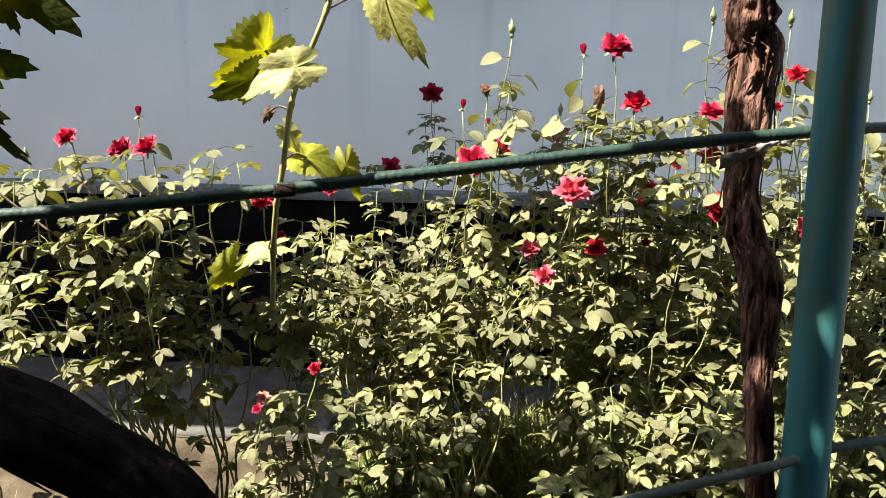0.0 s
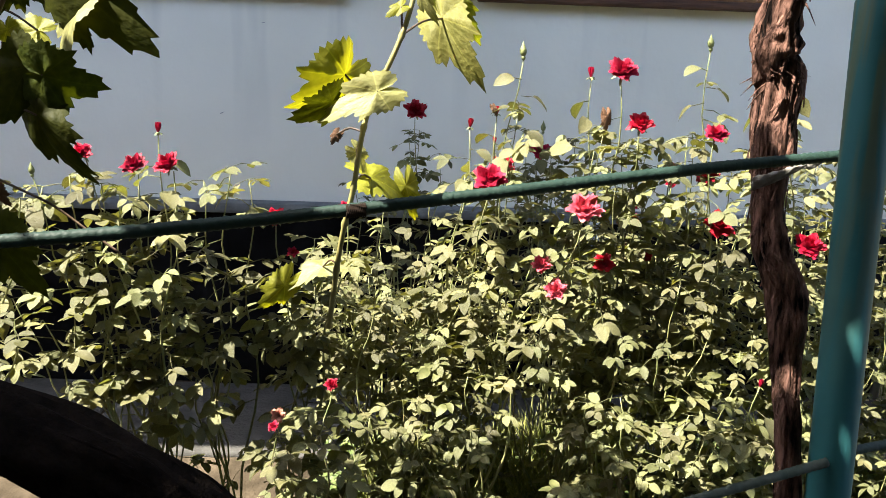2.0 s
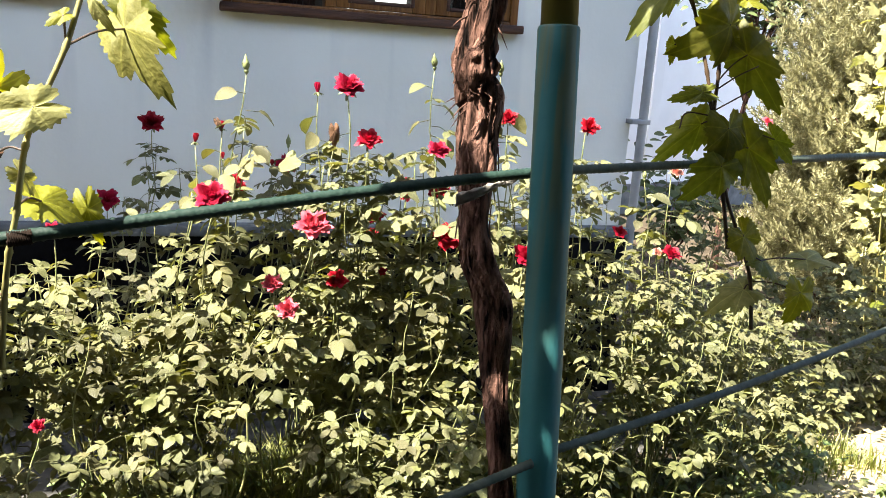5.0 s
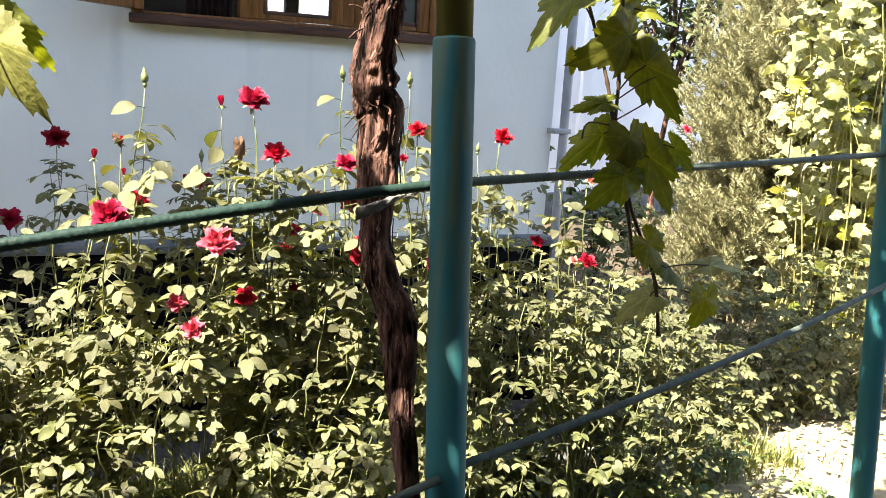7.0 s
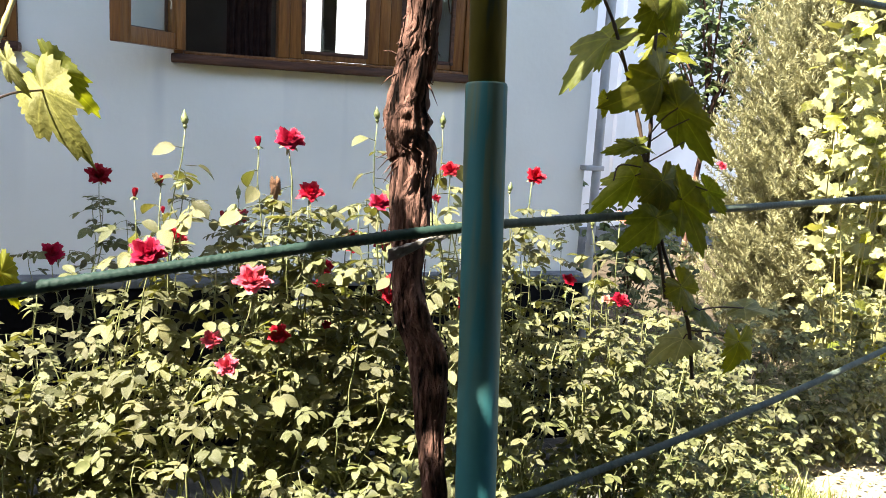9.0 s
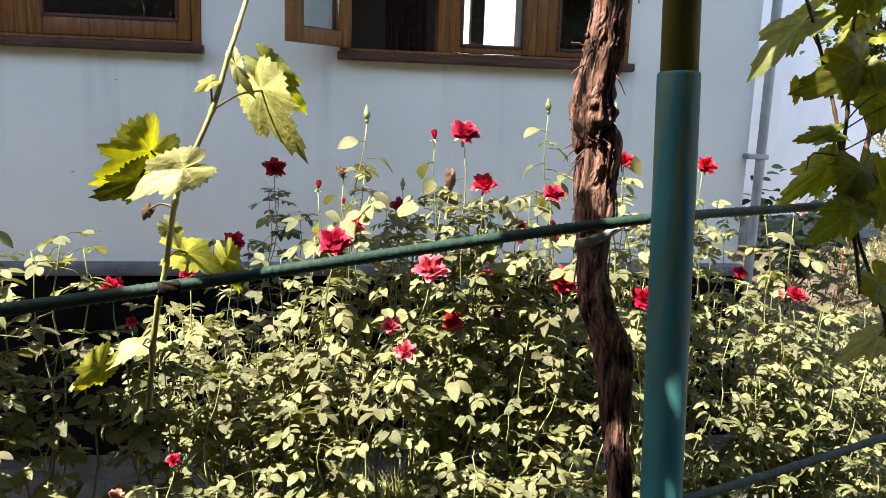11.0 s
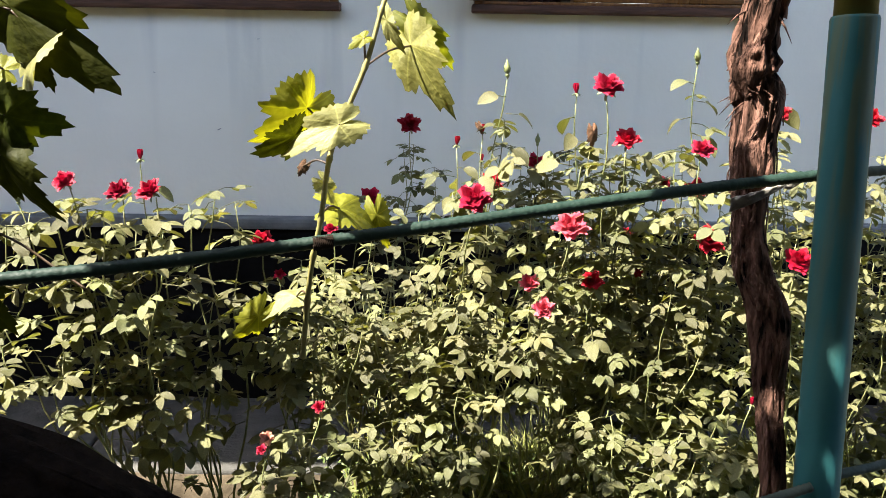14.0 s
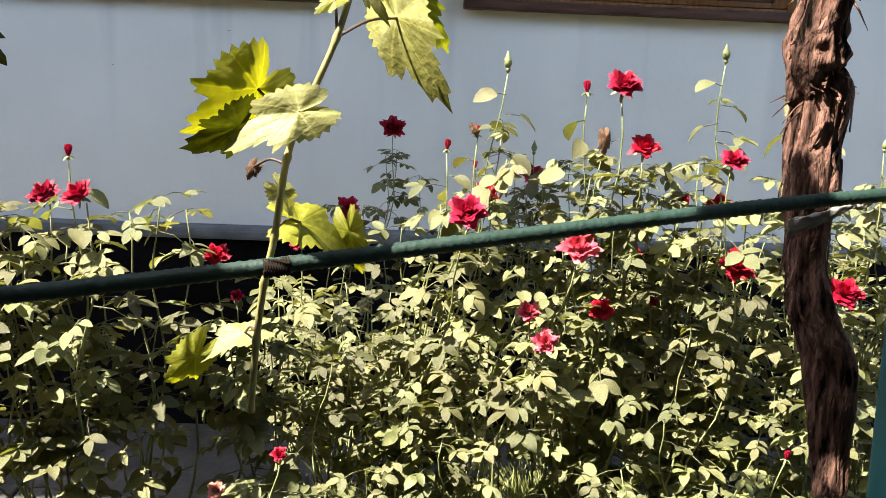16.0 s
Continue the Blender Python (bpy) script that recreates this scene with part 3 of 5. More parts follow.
# a small scuff and a crack in the plaster
for p, s, r in (((-0.28, WALL_Y - 0.0015, 1.41), 0.006, 8), ((-0.42, WALL_Y - 0.0015, 1.12), 0.008, 25), ((-0.62, WALL_Y - 0.0015, 1.30), 0.004, -30)):
    bm = bmesh.new()
    bmesh.ops.create_cone(bm, cap_ends=True, segments=10, radius1=s, radius2=s * 0.7, depth=0.003, matrix=Matrix.Translation(p) @ pose(0, 0, 0, 90, 0, 0) @ pose(0, 0, 0, 0, 0, r) @ Matrix.Diagonal((1, 0.22, 1, 1)))
    tagged(part("plaster_chip", bm, M_METAL), "small chip in the pale wall plaster", "chip", group="chips in the plaster")


# ---- unseen plank fence, added behind and left of the walk to cut sky light ----
fence = thing("wall_sky_block", (0, -1.6, 0), "unseen plank fence added to block sky light from the garden", "fence", kind="structure")
for k in range(64):
    part("plank", boxed(-7.0 + 0.2 * k + 0.004, -7.0 + 0.2 * k + 0.196, -1.63 + 0.01 * (k % 2), -1.60 + 0.01 * (k % 2), 0.02, 2.15 + 0.03 * math.sin(k * 1.7)), M_FENCE, fence, smooth=False)

# planks on the left, also out of view, that block more of the sky
for k in range(20):
    part("plank", boxed(-4.83 + 0.01 * (k % 2), -4.80 + 0.01 * (k % 2), -1.59 + 0.2 * k + 0.004, -1.59 + 0.2 * k + 0.196, 0.02, 2.15 + 0.03 * math.sin(k * 2.3)), M_FENCE, fence, smooth=False)

# ---- windows ----
def rails(bm, a, b, z0, z1, y0, y1, w, foot=None):
    """A rectangular wooden frame of width w, with a bottom rail of height foot."""
    foot = foot or w
    box(bm, a, a + w, y0, y1, z0, z1, 0.003)
    box(bm, b - w, b, y0, y1, z0, z1, 0.003)
    box(bm, a + w + 0.0005, b - w - 0.0005, y0 + 0.002, y1 - 0.002, z0, z0 + foot, 0.003)
    box(bm, a + w + 0.0005, b - w - 0.0005, y0 + 0.002, y1 - 0.002, z1 - w, z1, 0.003)
    return bm


def casement(parent, a, b, z0, z1, y, w=0.042, foot=0.030):
    leaf = part("casement", rails(bmesh.new(), a, b, z0, z1, y - 0.018, y + 0.018, w, foot), M_WOOD, parent, "varnished brown casement frame")
    bead = part("bead", rails(bmesh.new(), a + w - 0.006, b - w + 0.006, z0 + foot - 0.006, z1 - w + 0.006, y - 0.022, y - 0.012, 0.012), M_SILL, leaf)
    g = part("pane", boxed(a + w + 0.002, b - w - 0.002, y - 0.002, y + 0.002, z0 + foot + 0.002, z1 - w - 0.002), M_GLASS, leaf, "clear window glass", smooth=False)
    g.visible_shadow = False
    return leaf


def window(name, a, b, cuts, closed, label, foot=0.022):
    w = thing(name, ((a + b) / 2, WALL_Y, WZ0), label, "window", kind="structure")
    part("window_frame", rails(bmesh.new(), a + 0.002, b - 0.002, WZ0 + 0.012, WZ1, WALL_Y - 0.012, WALL_Y + 0.075, 0.026, 0.010), M_WOOD, w)
    part("window_sill", boxed(a - 0.008, b + 0.008, WALL_Y - 0.055, WALL_Y + 0.03, WZ0 - 0.016, WZ0 + 0.011, 0.006), M_SILL, w, "dark worn wooden sill")
    xs = [a + 0.029, *cuts, b - 0.029]
    for c in cuts:
        part("mullion", boxed(c - 0.018, c + 0.018, WALL_Y - 0.006, WALL_Y + 0.07, WZ0 + 0.023, WZ1 - 0.027, 0.003), M_WOOD, w)
    for i in closed:
        casement(w, xs[i] + (0.0185 if i else 0.001), xs[i + 1] - (0.0185 if i < len(cuts) else 0.001), WZ0 + 0.024, WZ1 - 0.028, WALL_Y + 0.012, 0.042, foot)
    return w


window("window_1", *W1, (-1.071, -0.546), (0, 1, 2), "three-light brown wooden window with closed casements", 0.058)
win = window("window_2", *W2, (0.745, 1.075), (1, 2), "three-light brown wooden window with one casement open")
# the open casement, swung out on its left hinges
op = thing("open_casement", (0.432, WALL_Y - 0.02, WZ0 + 0.02), "varnished brown window casement standing open on its hinges", "casement")
leaf = casement(op, 0.0, 0.285, WZ0 + 0.022, WZ1 - 0.05, 0.0, 0.046, 0.046)
leaf.matrix_basis = Matrix.Translation(-Vector((0.432, WALL_Y - 0.02, WZ0 + 0.02))) @ Matrix.Translation((0.432, WALL_Y - 0.022, 0)) @ pose(0, 0, 0, 0, 0, -128)
for z in (WZ0 + 0.12, WZ1 - 0.15):
    bm = bmesh.new()
    bmesh.ops.create_cone(bm, cap_ends=True, segments=10, radius1=0.008, radius2=0.008, depth=0.07, matrix=Matrix.Translation((0.436, WALL_Y - 0.026, z)))
    part("hinge", bm, M_BRASS, op)


def curtain(x0, x1, y, label, deep=1.0):
    v, f = [], []
    n = 40
    for i in range(n + 1):
        xx = x0 + (x1 - x0) * i / n
        yy = y + deep * (0.02 * math.sin(i * 1.1) + 0.008 * math.sin(i * 2.7))
        for z in (0.95, 1.5, 2.0, 2.45):
            v.append((xx, yy + 0.006 * math.sin(z * 5 + i), z))
    for i in range(n):
        for k in range(3):
            a = i * 4 + k
            f.append((a, a + 4, a + 5, a + 1))
    ob = place("curtain", raw("curtain", v, f, M_CURTAIN))
    so = ob.modifiers.new("thick", "SOLIDIFY")
    so.thickness = 0.003
    return tagged(ob, label, "curtain", group="curtains")


curtain(0.60, 0.76, 3.10, "dark brown curtain hanging drawn aside indoors")
curtain(1.22, 1.42, 3.10, "dark brown curtain hanging drawn aside indoors")
curtain(-1.60, -0.05, 3.12, "dark curtain drawn across the closed window", 0.3)
bm = bmesh.new()
bmesh.ops.create_cone(bm, cap_ends=True, segments=10, radius1=0.012, radius2=0.012, depth=5.4, matrix=Matrix.Translation((-1.35, 3.11, 2.46)) @ pose(0, 0, 0, 0, 90, 0))
tagged(part("curtain_rod", bm, M_WOOD), "round wooden rod that carries the curtains", "rod")

# ---- downpipe at the corner, pale pipe on the plinth ----
dp = thing("downpipe", (CORNER + 0.035, WALL_Y - 0.03, 0), "grey sheet-metal downpipe at the corner of the house", "downpipe")
tube("pipe", [Vector((CORNER + 0.035, WALL_Y - 0.03, z)) for z in (0.05, 1.0, 2.0, 2.555)], 0.017, M_METAL, dp, 16)
for z in (1.225, 2.4):
    part("bracket", boxed(CORNER - 0.02, CORNER + 0.056, WALL_Y - 0.050, WALL_Y - 0.001, z - 0.009, z + 0.009, 0.003), M_METAL, dp)
vp = thing("standpipe", (0.81, 2.5, 0), "pale grey pipe standing against the dark plinth", "pipe")
tube("pipe", [Vector((0.81, 2.50, z)) for z in (0.1, 0.4, 0.8)], 0.024, M_METAL, vp, 14)
part("cap", boxed(0.782, 0.838, 2.472, 2.528, 0.8, 0.815, 0.006), M_METAL, vp)

# ---- the white building beyond ----
b2 = thing("outbuilding", (3.4, 5.4, 0), "white rendered outbuilding behind the garden and the small tree", "building")
TURN = Matrix.Translation((2.2, 5.7, 0)) @ pose(0, 0, 0, 0, 0, 20)
part("wall", boxed(0, 8.5, 0, 0.3, 0.45, 3.4, m=TURN), M_WALL2, b2, smooth=False)
part("plinth", boxed(0, 8.5, -0.03, 0.3, 0, 0.449, m=TURN), M_LEDGE, b2, "grey plinth", smooth=False)
part("roof", boxed(-0.3, 8.8, -0.15, 3.0, 3.4, 3.5, m=TURN), M_ROOF, b2, smooth=False)
part("pilaster", boxed(2.10, 2.22, -0.04, 0.0, 0.45, 3.4, m=TURN), M_WALL2, b2, smooth=False)

# white sky behind the back opening of the room
tagged(part("backdrop", boxed(0.7, 2.1, 5.4, 5.42, 0.9, 3.0), M_DISTANCE, smooth=False), "plain white sky beyond the room", "backdrop", kind="structure")

# ---- trellis: posts and steel rails ----
P1, P2 = Vector((0.8348, 0.851, 0)), Vector((2.335, 1.42, 0))
LEAN1, LEAN2 = Vector((-0.004, 0.099, 1)), Vector((-0.108, 0.0, 1))


def trellis_post(base, lean, tall, label):
    t = thing("trellis_post", base, label, "post", group="trellis posts")

    def on(z):
        return base + lean * z
    v, f = tube_data([on(z) for z in (-0.05, 0.3, 0.7, 1.0, 1.15, 1.3, 1.41, 1.437, 1.441)], lambda q: 0.0300 if q < 0.99 else 0.0285, 48)
    place("lower_pipe", raw("lower_pipe", v, f, M_TEAL), t, None, "teal-painted steel pipe with faint yellow streaks")
    tube("upper_pipe", [on(z) for z in (1.40, 1.8, tall)], 0.0262, M_OLIVE, t, 32, "pipe with worn olive-yellow paint")
    return t


trellis_post(P1, LEAN1, 2.3, "teal-painted steel trellis post with a yellow upper pipe")
trellis_post(P2, LEAN2, 2.4, "teal-painted steel trellis post beside the sunlit vine")


def rebar(path, r, material, label):
    """A ribbed steel bar: a core with slanting ribs rolled on it."""
    path = smooth_path(path, 14)
    length = sum((path[i + 1] - path[i]).length for i in range(len(path) - 1))
    n = max(60, int(length / 0.0035))
    pts, seglen, acc, i = [], length / n, 0.0, 0
    d = [0.0]
    for k in range(len(path) - 1):
        d.append(d[-1] + (path[k + 1] - path[k]).length)
    for k in range(n + 1):
        s = min(length, k * seglen)
        while i < len(path) - 2 and d[i + 1] < s:
            i += 1
        f = (s - d[i]) / max(1e-9, d[i + 1] - d[i])
        pts.append(path[i].lerp(path[i + 1], f))

    def rib(f, a, p):
        s = f * length / 0.0092 + 0.5 * math.sin(a)
        ring = max(0.0, math.cos(2 * math.pi * s))
        along = 1 if abs(math.cos(a)) > 0.93 else 0
        return 1 + 0.17 * ring ** 2 + 0.10 * along
    t = thing("trellis_rail", path[0], label, "rail", group="trellis rails")
    tube("bar", pts, r, material, t, 14, rough=rib)
    return t


def sagging(x0, x1, y, z, n=8):
    """Points along a bar whose course and height are polynomials of the distance from x = 0.8."""
    out = []
    for k in range(n + 1):
        d = x0 + (x1 - x0) * k / n - 0.8
        out.append((0.8 + d, sum(c * d ** i for i, c in enumerate(y)), sum(c * d ** i for i, c in enumerate(z))))
    return out


rebar(sagging(-1.2, 0.85, (1.0197, 0.2242, -0.0247), (1.2291, 0.0742, -0.0776, -0.0627), 16), 0.0070, M_RAIL, "dark green ribbed steel bar welded between trellis posts")
rebar(sagging(0.845, 2.22, (1.0, 0.3087), (1.2348, 0.0194, 0.0021)), 0.0063, M_RAIL_GREY, "worn grey-green ribbed steel bar between trellis posts")
rebar(sagging(-1.4, 0.812, (0.905, 0.27), (0.817, 0.155, 0.03)), 0.0063, M_RAIL_GREY, "worn grey-green ribbed steel bar low on the trellis")
rebar(sagging(0.845, 2.26, (0.920, 0.3200), (0.8180, 0.0280, 0.0440)), 0.0063, M_RAIL_GREY, "worn grey-green ribbed steel bar low on the trellis")
rebar([(0.82, 1.03, 1.66), (1.40, 1.17, 1.668), (1.744, 1.28, 1.672), (1.908, 1.33, 1.675), (2.07, 1.38, 1.67), (2.15, 1.41, 1.668)], 0.0063, M_RAIL_GREY, "worn grey steel bar high on the trellis")

# dark wire wound round the rail where the shoot is tied
tie = thing("tie_wire", (0.165, 0.867, 1.167), "dark rusty wire wound round the steel rail", "wire")
coil = []
ax = Vector((0.24, 0.061, 0.024)).normalized()
u = ax.cross(Vector((0, 0, 1))).normalized()
w = ax.cross(u)
for k in range(110):
    a = k * 1.15
    coil.append(Vector((0.148, 0.8615, 1.1640)) + ax * (0.024 * k / 110) + (u * math.cos(a) + w * math.sin(a)) * 0.0080)
tube("coil", coil, 0.0011, M_TIE, tie, 5)

# the rag that ties the old vine to the rail
rag = thing("cloth_tie", (0.735, 1.078, 1.225), "grubby white cloth strip tying the old vine to the rail", "cloth")


def ribbon(name, pts, widths, material, parent, label=""):
    path = smooth_path(pts, 8)
    v, f = [], []
    n = len(path)
    for i, p in enumerate(path):
        q = i / (n - 1) * (len(widths) - 1)
        k = min(int(q), len(widths) - 2)
        wd = widths[k] + (widths[k + 1] - widths[k]) * (q - k)
        for s in (-1, -0.33, 0.33, 1):
            v.append(p + Vector((0, 0.002 * math.sin(5 * s + i), wd * s)))
    for i in range(n - 1):
        for k in range(3):
            a = i * 4 + k
            f.append((a, a + 1, a + 5, a + 4))
    ob = place(name, raw(name, v, f, material), parent, None, label)
    so = ob.modifiers.new("thick", "SOLIDIFY")
    so.thickness = 0.0016
    return ob


ribbon("loop", [(0.706, 1.028, 1.187), (0.728, 1.022, 1.196), (0.754, 1.022, 1.207), (0.781, 1.030, 1.216)], (0.010, 0.0085, 0.006, 0.002), M_CLOTH, rag)
ribbon("knot", [(0.776, 1.035, 1.215), (0.789, 1.030, 1.219), (0.803, 1.030, 1.225)], (0.004, 0.009, 0.005), M_CLOTH, rag)

# ---- the old vine trunk ----
TRUNK = [(0.80, 0.90, 0.10, 0.030), (0.80, 0.92, 0.50, 0.024), (0.777, 0.957, 0.832, 0.0197), (0.774, 0.976, 0.894, 0.0216), (0.775, 0.992, 0.941, 0.0242), (0.776, 1.007, 0.989, 0.0293), (0.771, 1.022, 1.037, 0.0301), (0.753, 1.038, 1.086, 0.0285), (0.746, 1.054, 1.135, 0.0252), (0.749, 1.069, 1.184, 0.0276), (0.753, 1.082, 1.225, 0.0356), (0.756, 1.098, 1.275, 0.0352), (0.760, 1.100, 1.325, 0.0352), (0.755, 1.100, 1.342, 0.0335), (0.745, 1.100, 1.359, 0.0322), (0.744, 1.100, 1.385, 0.0331), (0.748, 1.100, 1.428, 0.0314), (0.755, 1.100, 1.469, 0.0314), (0.758, 1.100, 1.502, 0.0292), (0.763, 1.100, 1.552, 0.0279), (0.79, 1.11, 1.75, 0.027), (0.82, 1.05, 2.05, 0.024)]


def bark_rough(seed, deep=0.2):
    def rough(f, a, p):
        long = noise.noise(Vector((math.cos(a) * 3.2 + seed, math.sin(a) * 3.2, p.z * 5)))
        fine = noise.noise(Vector((math.cos(a) * 9, math.sin(a) * 9 + seed, p.z * 16)))
        lump = noise.noise(Vector((math.cos(a) * 1.2, math.sin(a) * 1.2, p.z * 22 + seed)))
        ridge = 1 - abs(long)
        knot = math.exp(-((p.z - 1.375) / 0.045) ** 2) * noise.noise(Vector((math.cos(a) * 2.6, math.sin(a) * 2.6, p.z * 55 + seed)))
        return 1 + deep * (ridge - 0.75) + deep * 0.45 * fine + deep * 0.55 * lump + deep * 1.1 * knot + 0.45 * deep * math.exp(-((p.z - 1.375) / 0.035) ** 2)
    return rough


def radius_on(rows):
    def rad(f):
        q = f * (len(rows) - 1)
        k = min(int(q), len(rows) - 2)
        t = q - k
        t = t * t * (3 - 2 * t)
        return rows[k][3] + (rows[k + 1][3] - rows[k][3]) * t
    return rad


vine = thing("grapevine", (0.83, 0.98, GROUND), "old grapevine trunk with shaggy peeling brown bark", "vine")
path = smooth_path([r[:3] for r in TRUNK], 22)
slim = radius_on(TRUNK)
tube("trunk", path, lambda f: 0.86 * slim(f), M_BARK, vine, 64, rough=bark_rough(3, 0.34))
# loose strips and fibres of bark
def rad(f):
    return 0.86 * slim(f)


for k in range(150):
    f0 = U(0.28, 0.93) if k < 110 else U(0.52, 0.85)
    n0 = int(f0 * (len(path) - 1))
    ln = int(U(8, 26))
    idx = [min(len(path) - 1, n0 + j) for j in range(0, ln, 3)]
    if len(idx) < 3:
        continue
    ang = U(0, 2 * math.pi)
    peel = U(0.0, 0.006) if rng.random() < 0.94 else U(0.006, 0.014)
    v, f = [], []
    wid = U(0.0011, 0.0040)
    for j, i in enumerate(idx):
        s = j / (len(idx) - 1)
        r = rad(i / (len(path) - 1)) * 1.04 + 0.001 + peel * (1 - s) ** 2
        a = ang + 0.18 * math.sin(s * 3 + k)
        out = Vector((math.cos(a), math.sin(a), 0))
        side = Vector((-math.sin(a), math.cos(a), 0))
        wj = wid * (0.35 + 0.65 * math.sin(math.pi * (0.15 + 0.75 * s)))
        c = path[i] + out * r
        v += [c - side * wj, c + out * 0.0018, c + side * wj]
    for j in range(len(idx) - 1):
        a = 3 * j
        f += [(a, a + 1, a + 4, a + 3), (a + 1, a + 2, a + 5, a + 4)]
    place("bark_strip", raw("bark_strip", v, f, M_BARK), vine)
# torn ends that stick out by the knot and below the waist
for f0, a, ln, drop in ((0.79, 3.3, 0.03, -0.5), (0.585, 3.2, 0.036, -0.7), (0.575, 3.6, 0.04, -0.6), (0.56, 3.4, 0.032, -0.9), (0.59, 3.0, 0.03, -0.2), (0.78, 5.3, 0.04, -1.2), (0.82, 3.1, 0.03, 0.5)):
    i = int(f0 * (len(path) - 1))
    out = Vector((math.cos(a), math.sin(a), 0))
    p = path[i] + out * rad(f0) * 0.95
    d = (out + Vector((0, 0, drop))).normalized()
    tube("bark_strip", [p - d * 0.006, p + d * ln * 0.5, p + d * ln + Vector((0, 0, -0.006))], lambda q: 0.0020 * (1 - 0.85 * q), M_BARK, vine, 4)

# the dark limb that sweeps in low from the next vine
LIMB = [(-1.5, 1.08, 1.12, 0.052), (-1.0, 1.06, 0.965, 0.058), (-0.66, 1.04, 0.855, 0.062), (-0.42, 1.025, 0.795, 0.063), (-0.27, 1.01, 0.746, 0.063), (-0.15, 1.00, 0.690, 0.062), (-0.05, 0.99, 0.610, 0.062),
        (0.03, 0.99, 0.48, 0.064), (0.07, 0.99, 0.3, 0.068), (0.09, 1.00, 0.05, 0.078)]
limb = thing("grapevine", (0.12, 1.06, 0), "thick dark grapevine trunk bent low, deep in shade", "vine")
path = smooth_path([r[:3] for r in LIMB], 16)
tube("trunk", path, radius_on(LIMB), M_BARK_LIMB_SHADED, limb, 40, rough=bark_rough(8, 0.26))
rad = radius_on(LIMB)
for k in range(36):
    n0 = int(U(0.12, 0.8) * (len(path) - 1))
    a = U(0, 6.28)
    out = Vector((math.cos(a) * 0.5, -0.6, math.sin(a))).normalized()
    pts = [path[min(len(path) - 1, n0 + 3 * j)] + out * (rad(n0 / (len(path) - 1)) * (0.99 + 0.03 * j)) for j in range(5)]
    tube("bark_strip", pts, lambda q: 0.003 * (1 - 0.7 * abs(2 * q - 1)), M_BARK_LIMB_SHADED, limb, 5)


# ---- vine shoots with leaves ----
def vine_leaf(parent, base, tip, facing, material=M_VINE, kind=None, wide=1.0, stalk=None, label=""):
    """A leaf from the end of its stalk to its tip, turned to face a direction; stalk: where the stalk leaves the cane."""
    base, tip = Vector(base), Vector(tip)
    k = rng.randrange(5) if kind is None else kind
    m = frame_of(base, tip - base, facing, 0.80 * (tip - base).length) @ Matrix.Diagonal((wide, 1, 1, 1))
    ob = place("leaf", VINE_LEAVES[material.name][k], parent, m, label)
    if stalk is not None:
        s = Vector(stalk)
        mid = (s + base) / 2 + Vector((0, 0, 0.006))
        tube("leaf_stalk", smooth_path([s, mid, base], 4), 0.0014, M_VCANE_DARK, parent, 5)
    return ob


def node_cane(name, pts, r, material, parent, label=""):
    path = smooth_path(pts, 10)
    n = len(path)

    def swell(f, a, p):
        q = (f * (len(pts) - 1)) % 1.0
        return 1 + 0.35 * math.exp(-((min(q, 1 - q)) / 0.045) ** 2)
    return tube(name, path, lambda f: r * (1.15 - 0.3 * f), material, parent, 8, label, swell)


shoot = thing("vine_shoot", (0.120, 0.930, 0.992), "long pale vine shoot with a few yellowing leaves", "vine shoot")
node_cane("cane", [(0.120, 0.930, 0.992), (0.133, 0.900, 1.080), (0.145, 0.880, 1.145), (0.156, 0.875, 1.192), (0.167, 0.880, 1.264), (0.182, 0.885, 1.307), (0.210, 0.888, 1.372), (0.228, 0.900, 1.435), (0.238, 0.910, 1.468), (0.266, 0.950, 1.575), (0.299, 0.980, 1.744)], 0.0033, M_VCANE, shoot)
vine_leaf(shoot, (0.147, 0.850, 1.326), (0.092, 0.830, 1.264), (0.35, -0.82, -0.42), M_VINE_YEL, 4, 0.92, (0.174, 0.880, 1.281), "yellow-green vine leaf lit from behind")
# a second, darker leaf in place of the shade on the first one
vine_leaf(shoot, (0.134, 0.836, 1.296), (0.084, 0.822, 1.260), (0.45, -0.85, -0.30), M_VINE_SHADED, 2, 0.70, label="separate dark leaf for the shaded lower half of the lit one")
vine_leaf(shoot, (0.185, 0.830, 1.309), (0.113, 0.800, 1.282), (0.25, -0.80, 0.52), M_VINE_PALE, 2, 0.62, (0.180, 0.880, 1.296), "pale vine leaf seen from its dull side")
vine_leaf(shoot, (0.259, 1.010, 1.396), (0.306, 0.940, 1.306), (-0.44, -0.66, 0.32), M_VINE_OLD, 2, 0.58, (0.210, 0.888, 1.372), "pale drooping vine leaf folded along its rib")
# darker leaf added behind it for the half turned from the sun
vine_leaf(shoot, (0.268, 1.050, 1.422), (0.333, 1.060, 1.352), (0.35, -0.90, -0.25), M_VINE, 2, 0.50, label="separate green leaf for the shaded half of the drooping one")
vine_leaf(shoot, (0.231, 0.955, 1.426), (0.251, 0.945, 1.377), (-0.60, -0.60, 0.50), M_VINE_PALE, 1, 0.42)
vine_leaf(shoot, (0.208, 0.890, 1.404), (0.187, 0.880, 1.391), (0, -0.8, 0.6), M_VINE_YEL, 0, 0.70, (0.210, 0.888, 1.373))
vine_leaf(shoot, (0.108, 0.965, 1.065), (0.040, 0.950, 1.044), (-0.25, -0.45, 0.85), M_VINE_PALE, 1, 0.60, (0.133, 0.900, 1.089), "pale vine leaf curled over")
